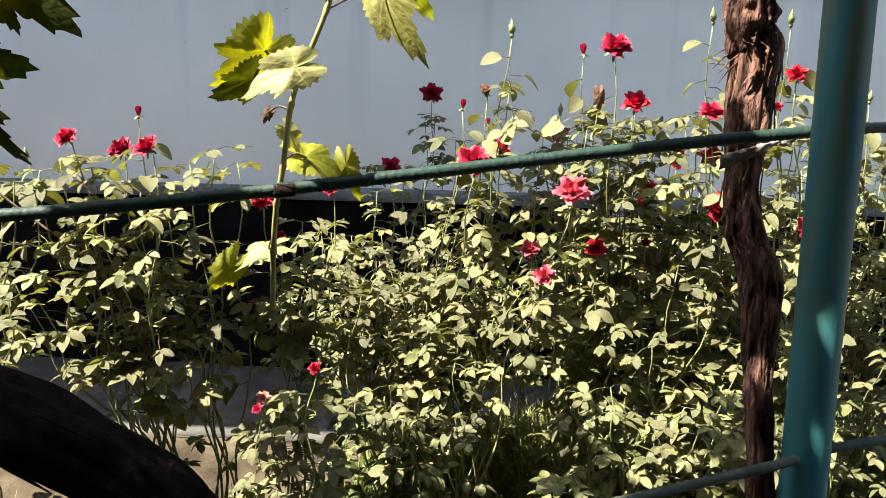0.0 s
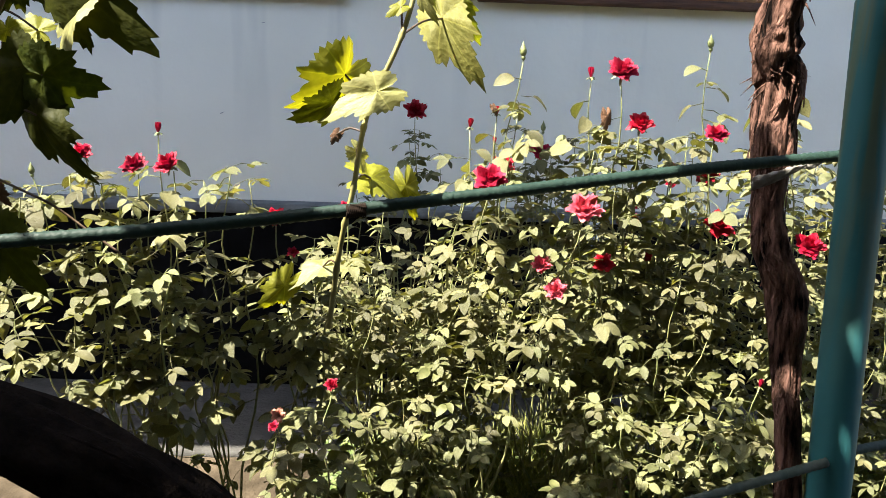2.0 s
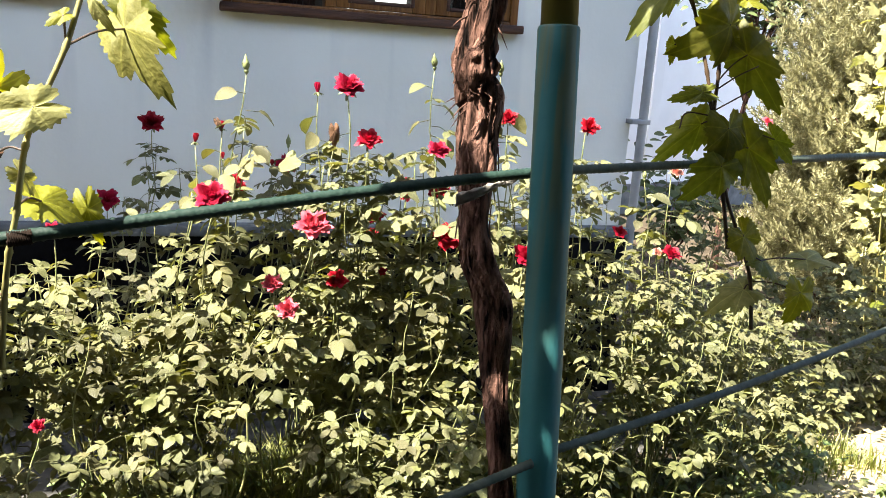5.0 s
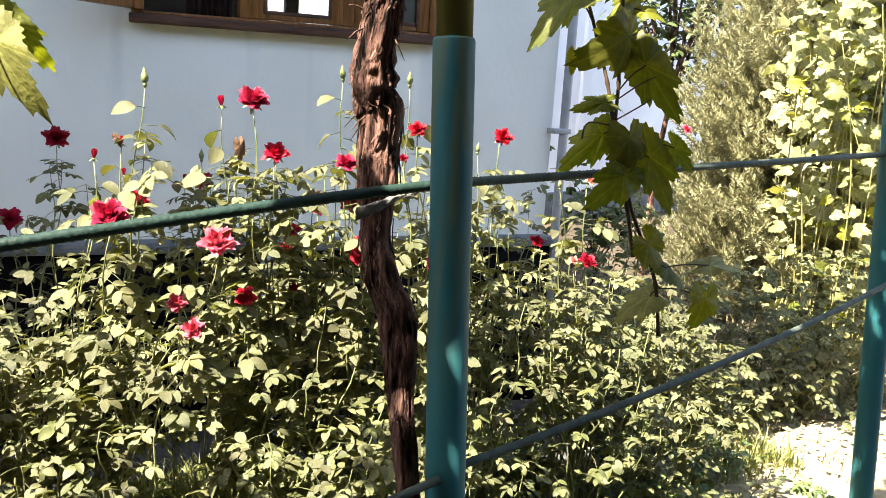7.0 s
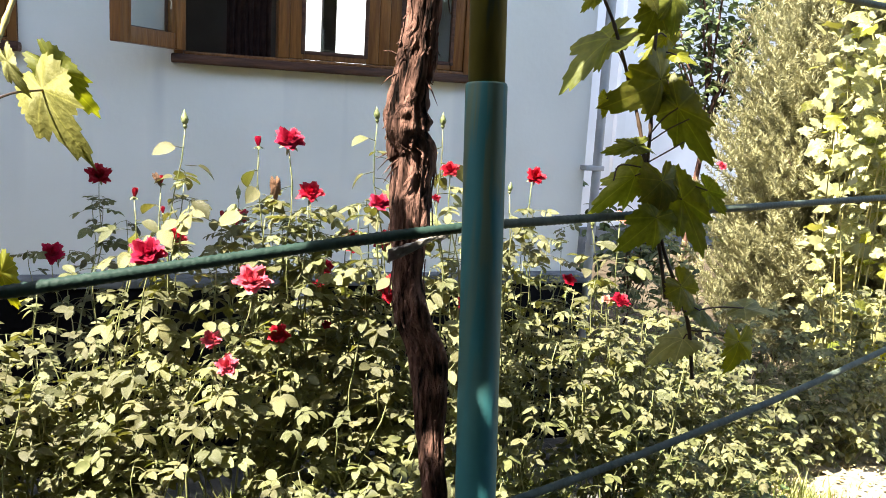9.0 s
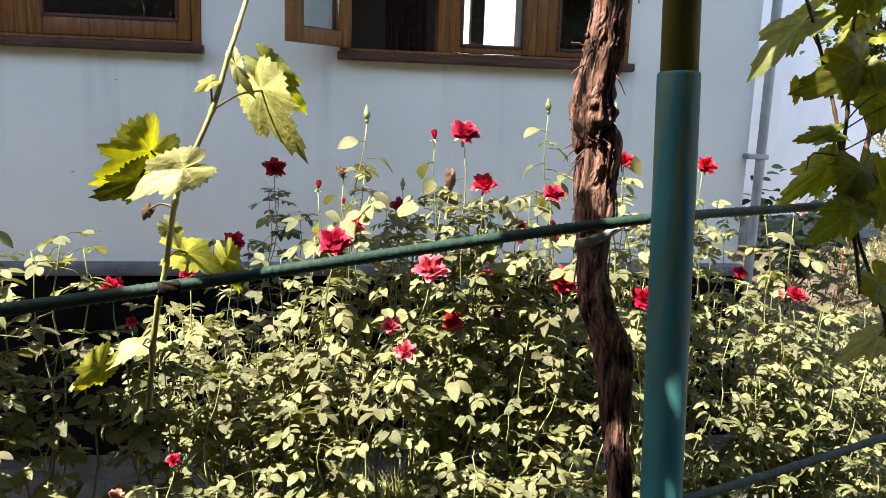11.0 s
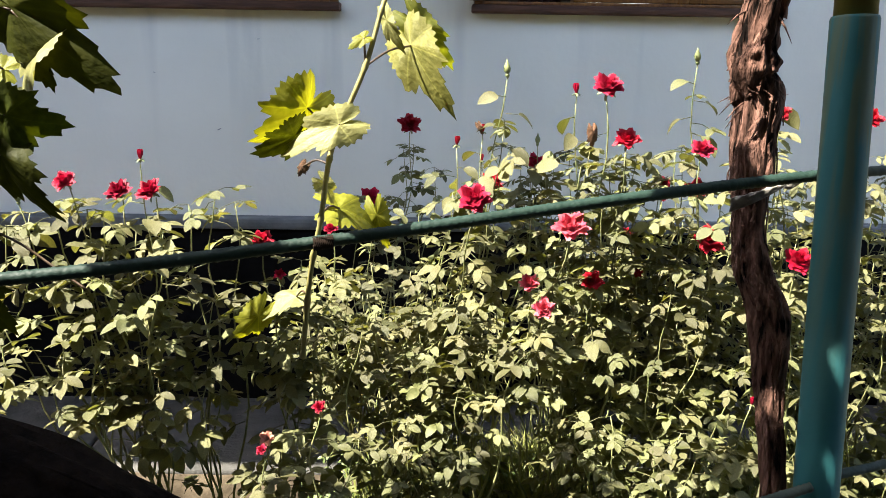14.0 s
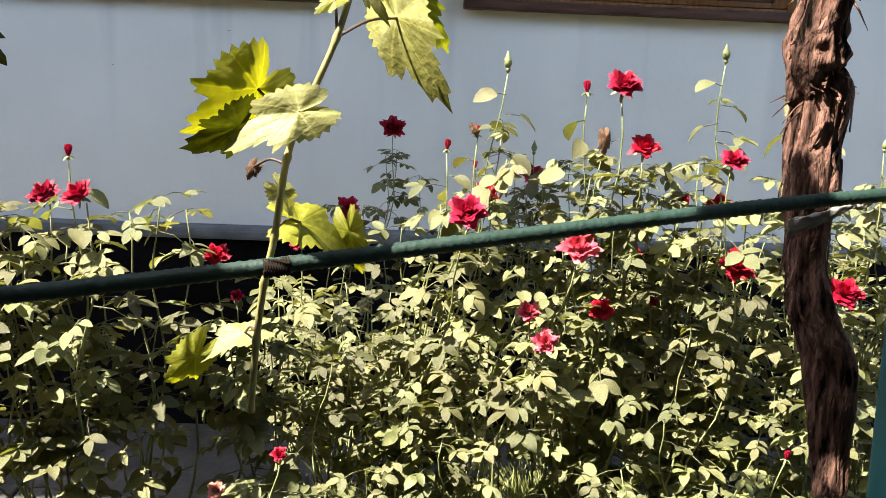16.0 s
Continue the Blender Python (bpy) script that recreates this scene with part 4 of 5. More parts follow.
vine_leaf(shoot, (0.058, 0.955, 1.041), (0.012, 0.950, 0.986), (0.25, -0.90, 0.10), M_VINE_YEL, 4, 0.60, label="bright yellow vine leaf hanging in the sun")
vine_leaf(shoot, (0.173, 0.920, 1.196), (0.243, 0.950, 1.175), (0.1, -0.55, 0.83), M_VINE_YEL, 2, 0.85, (0.157, 0.875, 1.199))
vine_leaf(shoot, (0.218, 0.950, 1.182), (0.233, 0.950, 1.119), (-0.1, -0.95, 0.3), M_VINE_YEL, 3, 0.50)
vine_leaf(shoot, (0.157, 0.900, 1.230), (0.178, 0.910, 1.198), (0.1, -0.7, 0.7), M_VINE_PALE, 1, 0.70, (0.162, 0.880, 1.236))
vine_leaf(shoot, (0.133, 0.900, 1.252), (0.121, 0.900, 1.236), (0, -0.9, 0.3), M_DRY, 4, 0.70, (0.166, 0.880, 1.258), "withered brown vine leaf")

left = thing("vine_shoot", (-0.294, 0.850, 1.198), "vine shoot with large dark shaded leaves", "vine shoot")
node_cane("cane", [(-0.331, 0.860, 1.024), (-0.294, 0.850, 1.198), (-0.254, 0.850, 1.344), (-0.222, 0.850, 1.419), (-0.234, 0.860, 1.493), (-0.252, 0.880, 1.636), (-0.252, 0.880, 1.704)], 0.0035, M_VCANE_DARK, left)
node_cane("cane", [(-0.275, 0.860, 1.467), (-0.214, 0.850, 1.443), (-0.171, 0.840, 1.427)], 0.0016, M_VCANE_DARK, left)
vine_leaf(left, (-0.171, 0.840, 1.431), (-0.043, 0.820, 1.321), (0.2, -0.9, -0.35), M_VINE_SHADED, 0, 0.60)
# pale leaf stands for the sunlit patch among these dark leaves
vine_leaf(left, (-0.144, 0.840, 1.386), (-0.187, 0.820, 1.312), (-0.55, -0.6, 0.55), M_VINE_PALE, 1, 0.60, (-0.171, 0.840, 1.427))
vine_leaf(left, (-0.155, 0.850, 1.383), (-0.134, 0.840, 1.335), (0.3, -0.9, -0.2), M_VINE_SHADED, 2, 0.70)
vine_leaf(left, (-0.185, 0.830, 1.314), (-0.110, 0.830, 1.294), (0.1, -0.95, -0.2), M_VINE_SHADED, 2, 1.00, (-0.216, 0.850, 1.338))
vine_leaf(left, (-0.195, 0.830, 1.270), (-0.144, 0.800, 1.179), (-0.35, -0.9, 0.15), M_VINE_SHADED, 3, 0.55, (-0.235, 0.850, 1.267), "drooping vine leaf, half in sun")
vine_leaf(left, (-0.205, 0.840, 1.323), (-0.241, 0.820, 1.248), (-0.1, -0.95, -0.2), M_VINE_SHADED, 0, 0.90, (-0.235, 0.850, 1.338))
vine_leaf(left, (-0.216, 0.850, 1.420), (-0.259, 0.840, 1.369), (0.1, -0.95, -0.1), M_VINE_SHADED, 4, 0.90, (-0.218, 0.850, 1.432))
vine_leaf(left, (-0.218, 0.900, 1.362), (-0.263, 0.900, 1.373), (-0.3, -0.75, 0.55), M_VINE_YEL, 0, 0.90, (-0.256, 0.860, 1.388), "bright yellow vine leaf in a sun fleck")
vine_leaf(left, (-0.253, 0.900, 1.362), (-0.242, 0.900, 1.330), (-0.3, -0.75, 0.55), M_VINE_YEL, 2, 0.90)
vine_leaf(left, (-0.264, 0.900, 1.471), (-0.247, 0.900, 1.435), (-0.3, -0.75, 0.55), M_VINE_YEL, 2, 0.90, (-0.248, 0.860, 1.474))
vine_leaf(left, (-0.245, 0.820, 1.125), (-0.192, 0.800, 1.051), (0.1, -0.95, 0.1), M_VINE_SHADED, 2, 0.75, (-0.297, 0.855, 1.127))
vine_leaf(left, (-0.265, 0.860, 1.180), (-0.253, 0.860, 1.149), (0, -0.9, 0.1), M_DRY, 4, 0.60, (-0.292, 0.850, 1.184), "withered brown vine leaf")
tube("tendril", smooth_path([(-0.286, 0.850, 1.208), (-0.230, 0.840, 1.185), (-0.191, 0.840, 1.166), (-0.150, 0.835, 1.138), (-0.113, 0.830, 1.113)], 6), 0.0016, M_VCANE_DARK, left, 5)

right = thing("vine_shoot", (1.168, 1.090, 1.311), "hanging vine shoots with green shaded leaves", "vine shoot")
node_cane("cane", [(1.272, 1.050, 0.963), (1.261, 1.060, 1.053), (1.234, 1.070, 1.123), (1.201, 1.080, 1.201), (1.168, 1.090, 1.311), (1.148, 1.100, 1.395), (1.126, 1.110, 1.468), (1.096, 1.120, 1.553), (1.068, 1.130, 1.623), (1.026, 1.130, 1.798), (0.966, 1.100, 1.962)], 0.0030, M_VCANE_DARK, right)
node_cane("cane", [(1.215, 1.070, 1.103), (1.198, 1.080, 1.191), (1.168, 1.090, 1.311), (1.170, 1.100, 1.396), (1.170, 1.110, 1.495), (1.174, 1.120, 1.597), (1.169, 1.130, 1.821), (1.139, 1.100, 1.998)], 0.0030, M_VCANE_DARK, right)
vine_leaf(right, (1.095, 1.130, 1.534), (0.985, 1.140, 1.447), (0.25, -0.35, 0.9), M_VINE, 1, 0.62, (1.129, 1.110, 1.466))
vine_leaf(right, (1.180, 1.100, 1.472), (1.072, 1.070, 1.406), (0.0, -0.95, -0.15), M_VINE, 2, 0.80, (1.165, 1.110, 1.485), "broad dark vine leaf, its lit rim made by a small yellow leaf")
vine_leaf(right, (1.207, 1.100, 1.453), (1.270, 1.080, 1.444), (0.0, -0.9, 0.3), M_VINE, 0, 0.80, (1.171, 1.110, 1.493))
vine_leaf(right, (1.206, 1.080, 1.427), (1.272, 1.030, 1.314), (-0.55, -0.8, 0.0), M_VINE, 3, 0.55, (1.169, 1.100, 1.380))
vine_leaf(right, (1.138, 1.090, 1.362), (1.070, 1.100, 1.349), (0.1, -0.75, 0.6), M_VINE, 0, 0.55, (1.164, 1.090, 1.325))
vine_leaf(right, (1.148, 1.100, 1.360), (1.213, 1.110, 1.359), (0.0, -0.6, 0.8), M_VINE, 1, 0.50, (1.167, 1.090, 1.335))
vine_leaf(right, (1.143, 1.090, 1.311), (1.055, 1.090, 1.248), (-0.3, -0.85, 0.4), M_VINE, 4, 0.60, (1.168, 1.090, 1.308))
vine_leaf(right, (1.176, 1.060, 1.307), (1.181, 1.040, 1.225), (0.0, -0.98, 0.1), M_VINE, 3, 0.95, (1.168, 1.090, 1.311))
vine_leaf(right, (1.172, 1.060, 1.245), (1.097, 1.050, 1.181), (-0.1, -0.9, 0.3), M_VINE, 2, 0.75, (1.185, 1.080, 1.240))
vine_leaf(right, (1.219, 1.060, 1.277), (1.283, 1.030, 1.157), (-0.3, -0.9, 0.1), M_VINE, 1, 0.50, (1.180, 1.085, 1.273))
vine_leaf(right, (1.260, 1.050, 1.294), (1.303, 1.030, 1.245), (-0.45, -0.85, 0.1), M_VINE, 1, 0.60, (1.171, 1.090, 1.304))
vine_leaf(right, (1.345, 1.030, 1.034), (1.335, 1.020, 0.960), (0.1, -0.95, 0.2), M_VINE_YEL, 2, 0.95, (1.264, 1.060, 1.048), "yellow-green vine leaf hanging at the shoot's end")
vine_leaf(right, (1.236, 1.060, 1.127), (1.279, 1.050, 1.066), (0, -0.9, 0.3), M_VINE, 0, 0.90, (1.233, 1.070, 1.125))
vine_leaf(right, (1.281, 1.060, 1.083), (1.352, 1.050, 1.057), (0.1, -0.5, 0.85), M_VINE, 4, 0.80, (1.251, 1.065, 1.083))
vine_leaf(right, (1.252, 1.060, 1.033), (1.174, 1.070, 1.005), (-0.2, -0.5, 0.85), M_VINE_PALE, 4, 0.80, (1.264, 1.060, 1.038))
vine_leaf(right, (1.372, 1.060, 1.086), (1.462, 1.040, 1.094), (0.1, -0.35, 0.93), M_VINE_PALE, 1, 0.60, (1.253, 1.065, 1.078))
vine_leaf(right, (1.158, 1.100, 1.586), (1.138, 1.090, 1.515), (0.0, -0.95, 0.2), M_VINE, 2, 0.90, (1.174, 1.120, 1.597))
vine_leaf(right, (1.182, 1.090, 1.604), (1.199, 1.070, 1.536), (0.1, -0.95, 0.1), M_VINE, 3, 0.90, (1.173, 1.120, 1.625))
vine_leaf(right, (1.125, 1.090, 1.616), (1.159, 1.070, 1.573), (0.1, -0.95, 0.1), M_VINE, 1, 0.90, (1.170, 1.120, 1.651))
vine_leaf(right, (1.206, 1.100, 1.514), (1.252, 1.080, 1.506), (0.0, -0.8, 0.6), M_VINE_YEL, 1, 0.60, (1.170, 1.110, 1.509))
# small yellow leaf that stands for the broad leaf's lit-through rim
vine_leaf(right, (1.093, 1.120, 1.435), (1.091, 1.120, 1.396), (-0.2, -0.85, 0.4), M_VINE_YEL, 0, 0.70, (1.133, 1.110, 1.455))
vine_leaf(right, (1.055, 1.120, 1.595), (1.029, 1.120, 1.573), (-0.2, -0.8, 0.5), M_VINE_YEL, 4, 0.80, (1.075, 1.130, 1.606))
vine_leaf(right, (1.196, 1.120, 1.544), (1.140, 1.110, 1.491), (-0.2, -0.85, 0.4), M_VINE_YEL, 3, 0.50, (1.167, 1.110, 1.541))
tube("tendril", smooth_path([(1.164, 1.090, 1.325), (1.113, 1.090, 1.328), (1.103, 1.090, 1.302)], 6), 0.0013, M_VCANE_DARK, right, 4)
tube("tendril", smooth_path([(1.170, 1.100, 1.368), (1.193, 1.080, 1.392), (1.216, 1.060, 1.410)], 6), 0.0013, M_VCANE_DARK, right, 4)
tube("tendril", smooth_path([(1.166, 1.090, 1.335), (1.197, 1.080, 1.356), (1.210, 1.060, 1.372)], 6), 0.0013, M_VCANE_DARK, right, 4)


# ---- the vine in full sun by the far post ----
def sunny_vine():
    t = thing("vine_shoot", (3.6, 2.8, 0), "dense sunlit grapevine with many pale green leaves", "vine")
    canes = []
    for k in range(24):
        b = Vector((U(3.35, 4.05), U(2.6, 3.0), 0.0))
        top = Vector((b.x - U(-0.1, 0.35), b.y + U(-0.15, 0.2), U(1.1, 2.3)))
        mid = (b + top) / 2 + Vector((U(-0.12, 0.12), U(-0.12, 0.12), U(-0.1, 0.2)))
        p = smooth_path([b, mid, top, top + Vector((U(-0.22, 0.15), U(-0.2, 0.1), U(-0.5, -0.1)))], 10)
        canes.append(p)
        tube("cane", p, lambda f: 0.004 - 0.0025 * f, M_VCANE, t, 5)
    for p in canes:
        for i in range(2, len(p), 1):
            a = U(0, 6.28)
            d = Vector((math.cos(a), math.sin(a) - 0.3, U(-0.7, 0.2))).normalized()
            at = p[i] + Vector((math.cos(a), math.sin(a), 0.2)) * U(0.02, 0.14)
            face = Vector((-0.75 + U(-0.4, 0.4), -0.45 + U(-0.4, 0.4), 0.6 + U(-0.3, 0.3)))
            q = rng.random()
            m = M_VINE_PALE if q < 0.84 else M_VINE_YEL if q < 0.90 else M_VINE
            place("leaf", VINE_LEAVES[m.name][rng.randrange(5)], t, frame_of(at, d, face, U(0.036, 0.068)))
    poses = []
    for k in range(1300):
        at = Vector((U(3.4, 4.5), U(2.75, 3.2), U(0.1, 2.4)))
        a = U(0, 6.28)
        poses.append((rng.randrange(4), frame_of(at, (math.cos(a), math.sin(a), U(-0.8, 0.2)), (-0.7 + U(-0.5, 0.5), -0.4 + U(-0.4, 0.4), 0.6), U(0.045, 0.085))))
    ob = place("inner_leaves", scatter_mesh("inner_leaves", [simple_leaf_data(k) for k in range(4)], poses, M_VINE_SUN), t)
    ob["kind"] = "stuff"


sunny_vine()


# ---- the vine roof overhead, which shades the trellis ----
def up_to_roof(p, z=2.13):
    """Where the sun's ray to a point crosses the vine roof."""
    p = Vector(p)
    return p + SUN_DIR * ((z - p.z) / SUN_DIR.z)


# small gaps between its leaves, each over the spot that it lets the sun fall on
HOLES = ((up_to_roof((0.064, 0.955, 1.030)), 0.125), (up_to_roof((0.815, 0.925, 1.03)), 0.070), (up_to_roof((0.815, 0.90, 0.88)), 0.062), (up_to_roof((0.755, 0.955, 0.945)), 0.064))


def covered(x, y):
    """Where the vine roof has leaves: it is ragged at its edge and open over the long shoot."""
    if -0.51 < x < 0.02 and 0.54 < y < 0.95:
        return False
    if y > (0.87 if x < -0.9 else 0.98 if x < -0.54 else 1.02 if x < 0.02 else 0.79 if x < 0.46 else 0.94):
        return False
    return all((x - h.x) ** 2 + (y - h.y) ** 2 > r * r for h, r in HOLES)


def canopy():
    t = thing("vine_canopy", (-0.2, 0.2, 2.1), "roof of vine leaves on wires over the walk", "vine")
    plain = [simple_leaf_data(k) for k in range(4)]
    poses = []

    def leaf(xx, yy, lo, hi, z0=2.02, z1=2.24):
        a, z = U(0, 6.28), U(z0, z1)
        xx, yy = xx + SUN_DIR.x / SUN_DIR.z * (z - 2.13), yy + SUN_DIR.y / SUN_DIR.z * (z - 2.13)
        poses.append((rng.randrange(4), frame_of((xx, yy, z), (math.cos(a), math.sin(a), U(-0.5, 0.1)), (-0.3 + U(-0.5, 0.5), U(-0.5, 0.5), 1), U(lo, hi))))

    def small_leaf(xx, yy):
        if all((xx - h.x) ** 2 + (yy - h.y) ** 2 > (r - 0.032) ** 2 for h, r in HOLES):
            leaf(xx, yy, 0.025, 0.040, 2.10, 2.16)
    while len(poses) < 9400:
        xx, yy = U(-3.6, 2.4), U(-2.0, 1.02)
        if covered(xx, yy) and ((xx < -0.6 and yy > 0.7) or noise.noise(Vector((xx * 4.5, yy * 4.5, 5))) > -0.36):
            leaf(xx, yy, 0.06, 0.10)
    # runs of small leaves, unseen overhead, placed to shade the post and the old vine
    for k in range(620):
        z = U(0.45, 1.47)
        q = up_to_roof(P1 + LEAN1 * z)
        small_leaf(q.x + U(-0.03, 0.03), q.y + U(-0.034, 0.018))
    for k in range(420):
        z = U(0.5, 1.19)
        q = up_to_roof((0.80 - 0.05 * max(0, (z - 0.85) / 0.3), 0.94 + 0.32 * (z - 0.78), z))
        small_leaf(q.x + U(-0.03, 0.03), q.y + U(-0.028, 0.028))
    # a few more unseen leaves, placed to dapple the far post with shade
    for k in range(150):
        q = up_to_roof(P2 + LEAN2 * U(0.2, 1.4))
        leaf(q.x + U(-0.08, 0.08), q.y + U(-0.06, 0.06), 0.025, 0.05, 2.08, 2.18)
    ob = place("leaves", scatter_mesh("leaves", plain, poses, M_CANOPY), t)
    ob["kind"] = "stuff"
    for y in (-1.4, -0.6, 0.2, 0.93):
        tube("wire", [Vector((-3.6, y, 2.1)), Vector((-0.5, y, 2.09)), Vector((2.4, y, 2.1))], 0.003, M_TIE, t, 5)


canopy()

# ---- rose bushes ----
def bezier(p0, p1, p2, p3, n):
    return [p0 * (1 - t) ** 3 + p1 * 3 * t * (1 - t) ** 2 + p2 * 3 * t * t * (1 - t) + p3 * t ** 3 for t in (k / n for k in range(n + 1))]


def leaf_pose(at, angle, size, up=(-0.22, -0.12, 1.0), spread=0.40, pitch=(-0.45, 0.25)):
    d = Vector((math.cos(angle), math.sin(angle), U(*pitch)))
    nrm = Vector((up[0] + U(-spread, spread), up[1] + U(-spread, spread), up[2]))
    return frame_of(at, d, nrm, size)


def hollow(p):
    """The dark hollow between two bushes, where the strip of concrete shows."""
    return p.y < 1.80 and p.z < 0.76 and abs(p.x - 0.475 - 0.16 * (p.y - 1.5)) < 0.065 * (1 + 0.3 * noise.noise(p * 9))


class Bush:
    def __init__(self, base, label, group="rose bushes"):
        self.base = Vector((*base, GROUND))
        self.ob = thing("rose_bush", self.base, label, "rose bush", group)
        self.turn = U(0, 6)

    def cane(self, tip, leaves=8, start=0.3, end=0.98, thick=0.0030, lean=0.5, size=(0.062, 0.095)):
        tip = Vector(tip)
        p0 = self.base + Vector((U(-0.05, 0.05), U(-0.05, 0.05), -0.02))
        h = tip.z - p0.z
        p1 = p0 + Vector(((tip.x - p0.x) * lean * 0.4 + U(-0.04, 0.04), (tip.y - p0.y) * lean * 0.4 + U(-0.04, 0.04), h * 0.4))
        p2 = tip + Vector((U(-0.03, 0.03) - (tip.x - p0.x) * 0.12, U(-0.03, 0.03) - (tip.y - p0.y) * 0.12, -h * 0.28))
        path = bezier(p0, p1, p2, tip, 16)
        wa, wb = U(0, 6), U(0, 6)
        path = [p + Vector((0.013 * math.sin(wa + k * 0.9), 0.012 * math.sin(wb + k * 0.8), 0)) * min(1, (16 - k) / 3) for k, p in enumerate(path)]
        tube("cane", path, lambda f: thick * (1.2 - 0.8 * f), M_CANE, self.ob, 6)
        for k in range(leaves):
            f = start + (end - start) * (k + U(0.1, 0.9)) / leaves
            at = path[int(f * 16)].lerp(path[min(16, int(f * 16) + 1)], (f * 16) % 1)
            self.turn += 2.4 + U(-0.4, 0.4)
            s = U(*size) * (1.0 - 0.18 * max(0, f - 0.7) / 0.3)
            if hollow(at):
                continue
            place("leaf", ROSE_LEAVES[rng.randrange(10)], self.ob, leaf_pose(at, self.turn, s))
        if end > 0.95:
            for k in range(2):
                self.turn += 2.4
                place("leaf", ROSE_LEAVES[rng.randrange(10)], self.ob, leaf_pose(path[-1], self.turn, U(*size) * 0.8))
        return path

    def flower(self, tip, r, material=M_PETAL, tilt=None, leaves=7, start=0.35):
        tip = Vector(tip)
        tilt = tilt or Vector((U(-0.35, 0.2), U(-1.0, -0.45), 0.85))
        n = tilt.normalized()
        foot = tip - n * r * 0.35
        path = self.cane(foot - n * r * 0.4, leaves + 3, start + 0.12, 0.95)
        for f in (11, 12, 13, 14, 14):
            self.turn += 2.4
            place("leaf", ROSE_LEAVES[rng.randrange(10)], self.ob, leaf_pose(path[f], self.turn, U(0.070, 0.100)))
        m = Matrix.Translation(foot) @ n.to_track_quat("Z", "Y").to_matrix().to_4x4() @ pose(0, 0, 0, 0, 0, U(0, 360)) @ Matrix.Scale(r * 0.86, 4)
        ob = place("flower", BLOOMS[material.name][rng.randrange(4)], self.ob, m, {"red_petal": "deep red rose bloom", "pink_petal": "bright pink-red rose bloom", "rosy_petal": "fading pink rose bloom", "pale_petal": "faded pale rose bloom"}[material.name])
        place("calyx", CALYX[0], self.ob, m @ Matrix.Translation((0, 0, -0.02)) @ Matrix.Scale(0.55, 4))
        return ob

    def bud(self, tip, r=0.012, red=True, leaves=5, start=0.45):
        tip = Vector(tip)
        n = Vector((U(-0.12, 0.12), U(-0.12, 0.12), 1)).normalized()
        self.cane(tip - n * r * 1.2, leaves + 3, start + 0.05, 0.95, 0.0026)
        self.sprig(tip)
        m = Matrix.Translation(tip - n * r * 0.8) @ n.to_track_quat("Z", "Y").to_matrix().to_4x4() @ Matrix.Scale(r, 4)
        if red:
            place("bud", BUDS[rng.randrange(2)], self.ob, m @ Matrix.Scale(1.9, 4), "closed red rosebud")
        else:
            place("bud", GREEN_BUD, self.ob, m @ Matrix.Scale(1.25, 4), "closed green rosebud")
        place("calyx", CALYX[1 if not red else 0], self.ob, m @ Matrix.Scale(1.1, 4))

    def sprig(self, tip):
        """Single leaves on short stalks a little way under a bud."""
        for k in range(4):
            self.turn += 2.6
            at = tip + Vector((0, 0, -0.055 - 0.032 * k))
            place("leaf", SINGLE_LEAVES[rng.randrange(3)], self.ob, leaf_pose(at, self.turn, U(0.055, 0.078), spread=0.7))

    def fill(self, canes, radius, low, high, leaves=12, start=0.15, size=(0.056, 0.088)):
        for k in range(canes):
            a = 2 * math.pi * (k + U(-0.3, 0.3)) / canes
            q = radius * math.sqrt(U(0.1, 1))
            self.cane((self.base.x + math.cos(a) * q, self.base.y + math.sin(a) * q * 0.75, GROUND + high + 0.06 - (high - low + 0.22) * (q / radius) ** 1.4 * U(0.75, 1.0)), leaves, start, 1.0, 0.0026, 0.9, size)

    def inner(self, n, radius, low, high, size=(0.054, 0.088)):
        """The mass of leaves inside the bush, too many to count."""
        poses = []
        for k in range(int(n * 2.7)):
            a, q = U(0, 6.283), radius * math.sqrt(rng.random())
            z = U(low, high)
            q *= 1.08 - 0.62 * max(0, (z - low) / (high + 0.15 - low))
            at = self.base + Vector((math.cos(a) * q, math.sin(a) * q * 0.7, z))
            if not hollow(at):
                poses.append((rng.randrange(10), leaf_pose(at, U(0, 6.28), U(*size))))
        ob = place("inner_leaves", scatter_mesh("inner_leaves", ROSE_LEAF_T, poses, M_LEAF_IN_SHADED), self.ob)
        ob["kind"] = "stuff"


# ---- the rose bed ----
def rough(x, y, k=3.0, seed=0):
    return noise.noise(Vector((x * k, y * k, seed)))


def bed_top(x, y):
    """How high the leaves reach over a point of the bed."""
    crown = 0.90 if x < 0.42 else 0.94 if x < 0.74 else 0.99 if x < 1.0 else 1.05 if x < 1.35 else 0.95 if x < 1.65 else 0.84
    front = 1.62 + 0.25 * max(0.0, x - 1.2)
    d = (front - y) / 0.56 if y < front else (y - front) / 0.75
    z = crown * (1 - 0.95 * d * d)
    return z + 0.06 * rough(x, y, 5.0)


def spread_tips(area, gap, rows):
    """Points over an area of the bed, at least gap apart."""
    x0, x1, y0, y1 = area
    got, tries = [], 0
    while tries < rows:
        tries += 1
        p = (U(x0, x1), U(y0, y1))
        if all((p[0] - q[0]) ** 2 + (p[1] - q[1]) ** 2 > gap * gap for q in got):
            got.append(p)
    return got


L1 = Bush((-0.86, 1.60), "tall open rose bush with few leaves")
L2 = Bush((-0.30, 1.46), "tall open rose bush with deep red blooms and a bud")
L4 = Bush((-0.15, 1.47), "slender rose bush with sparse grey-green leaves")
L3 = Bush((-0.01, 1.50), "slender rose bush with withered red blooms")
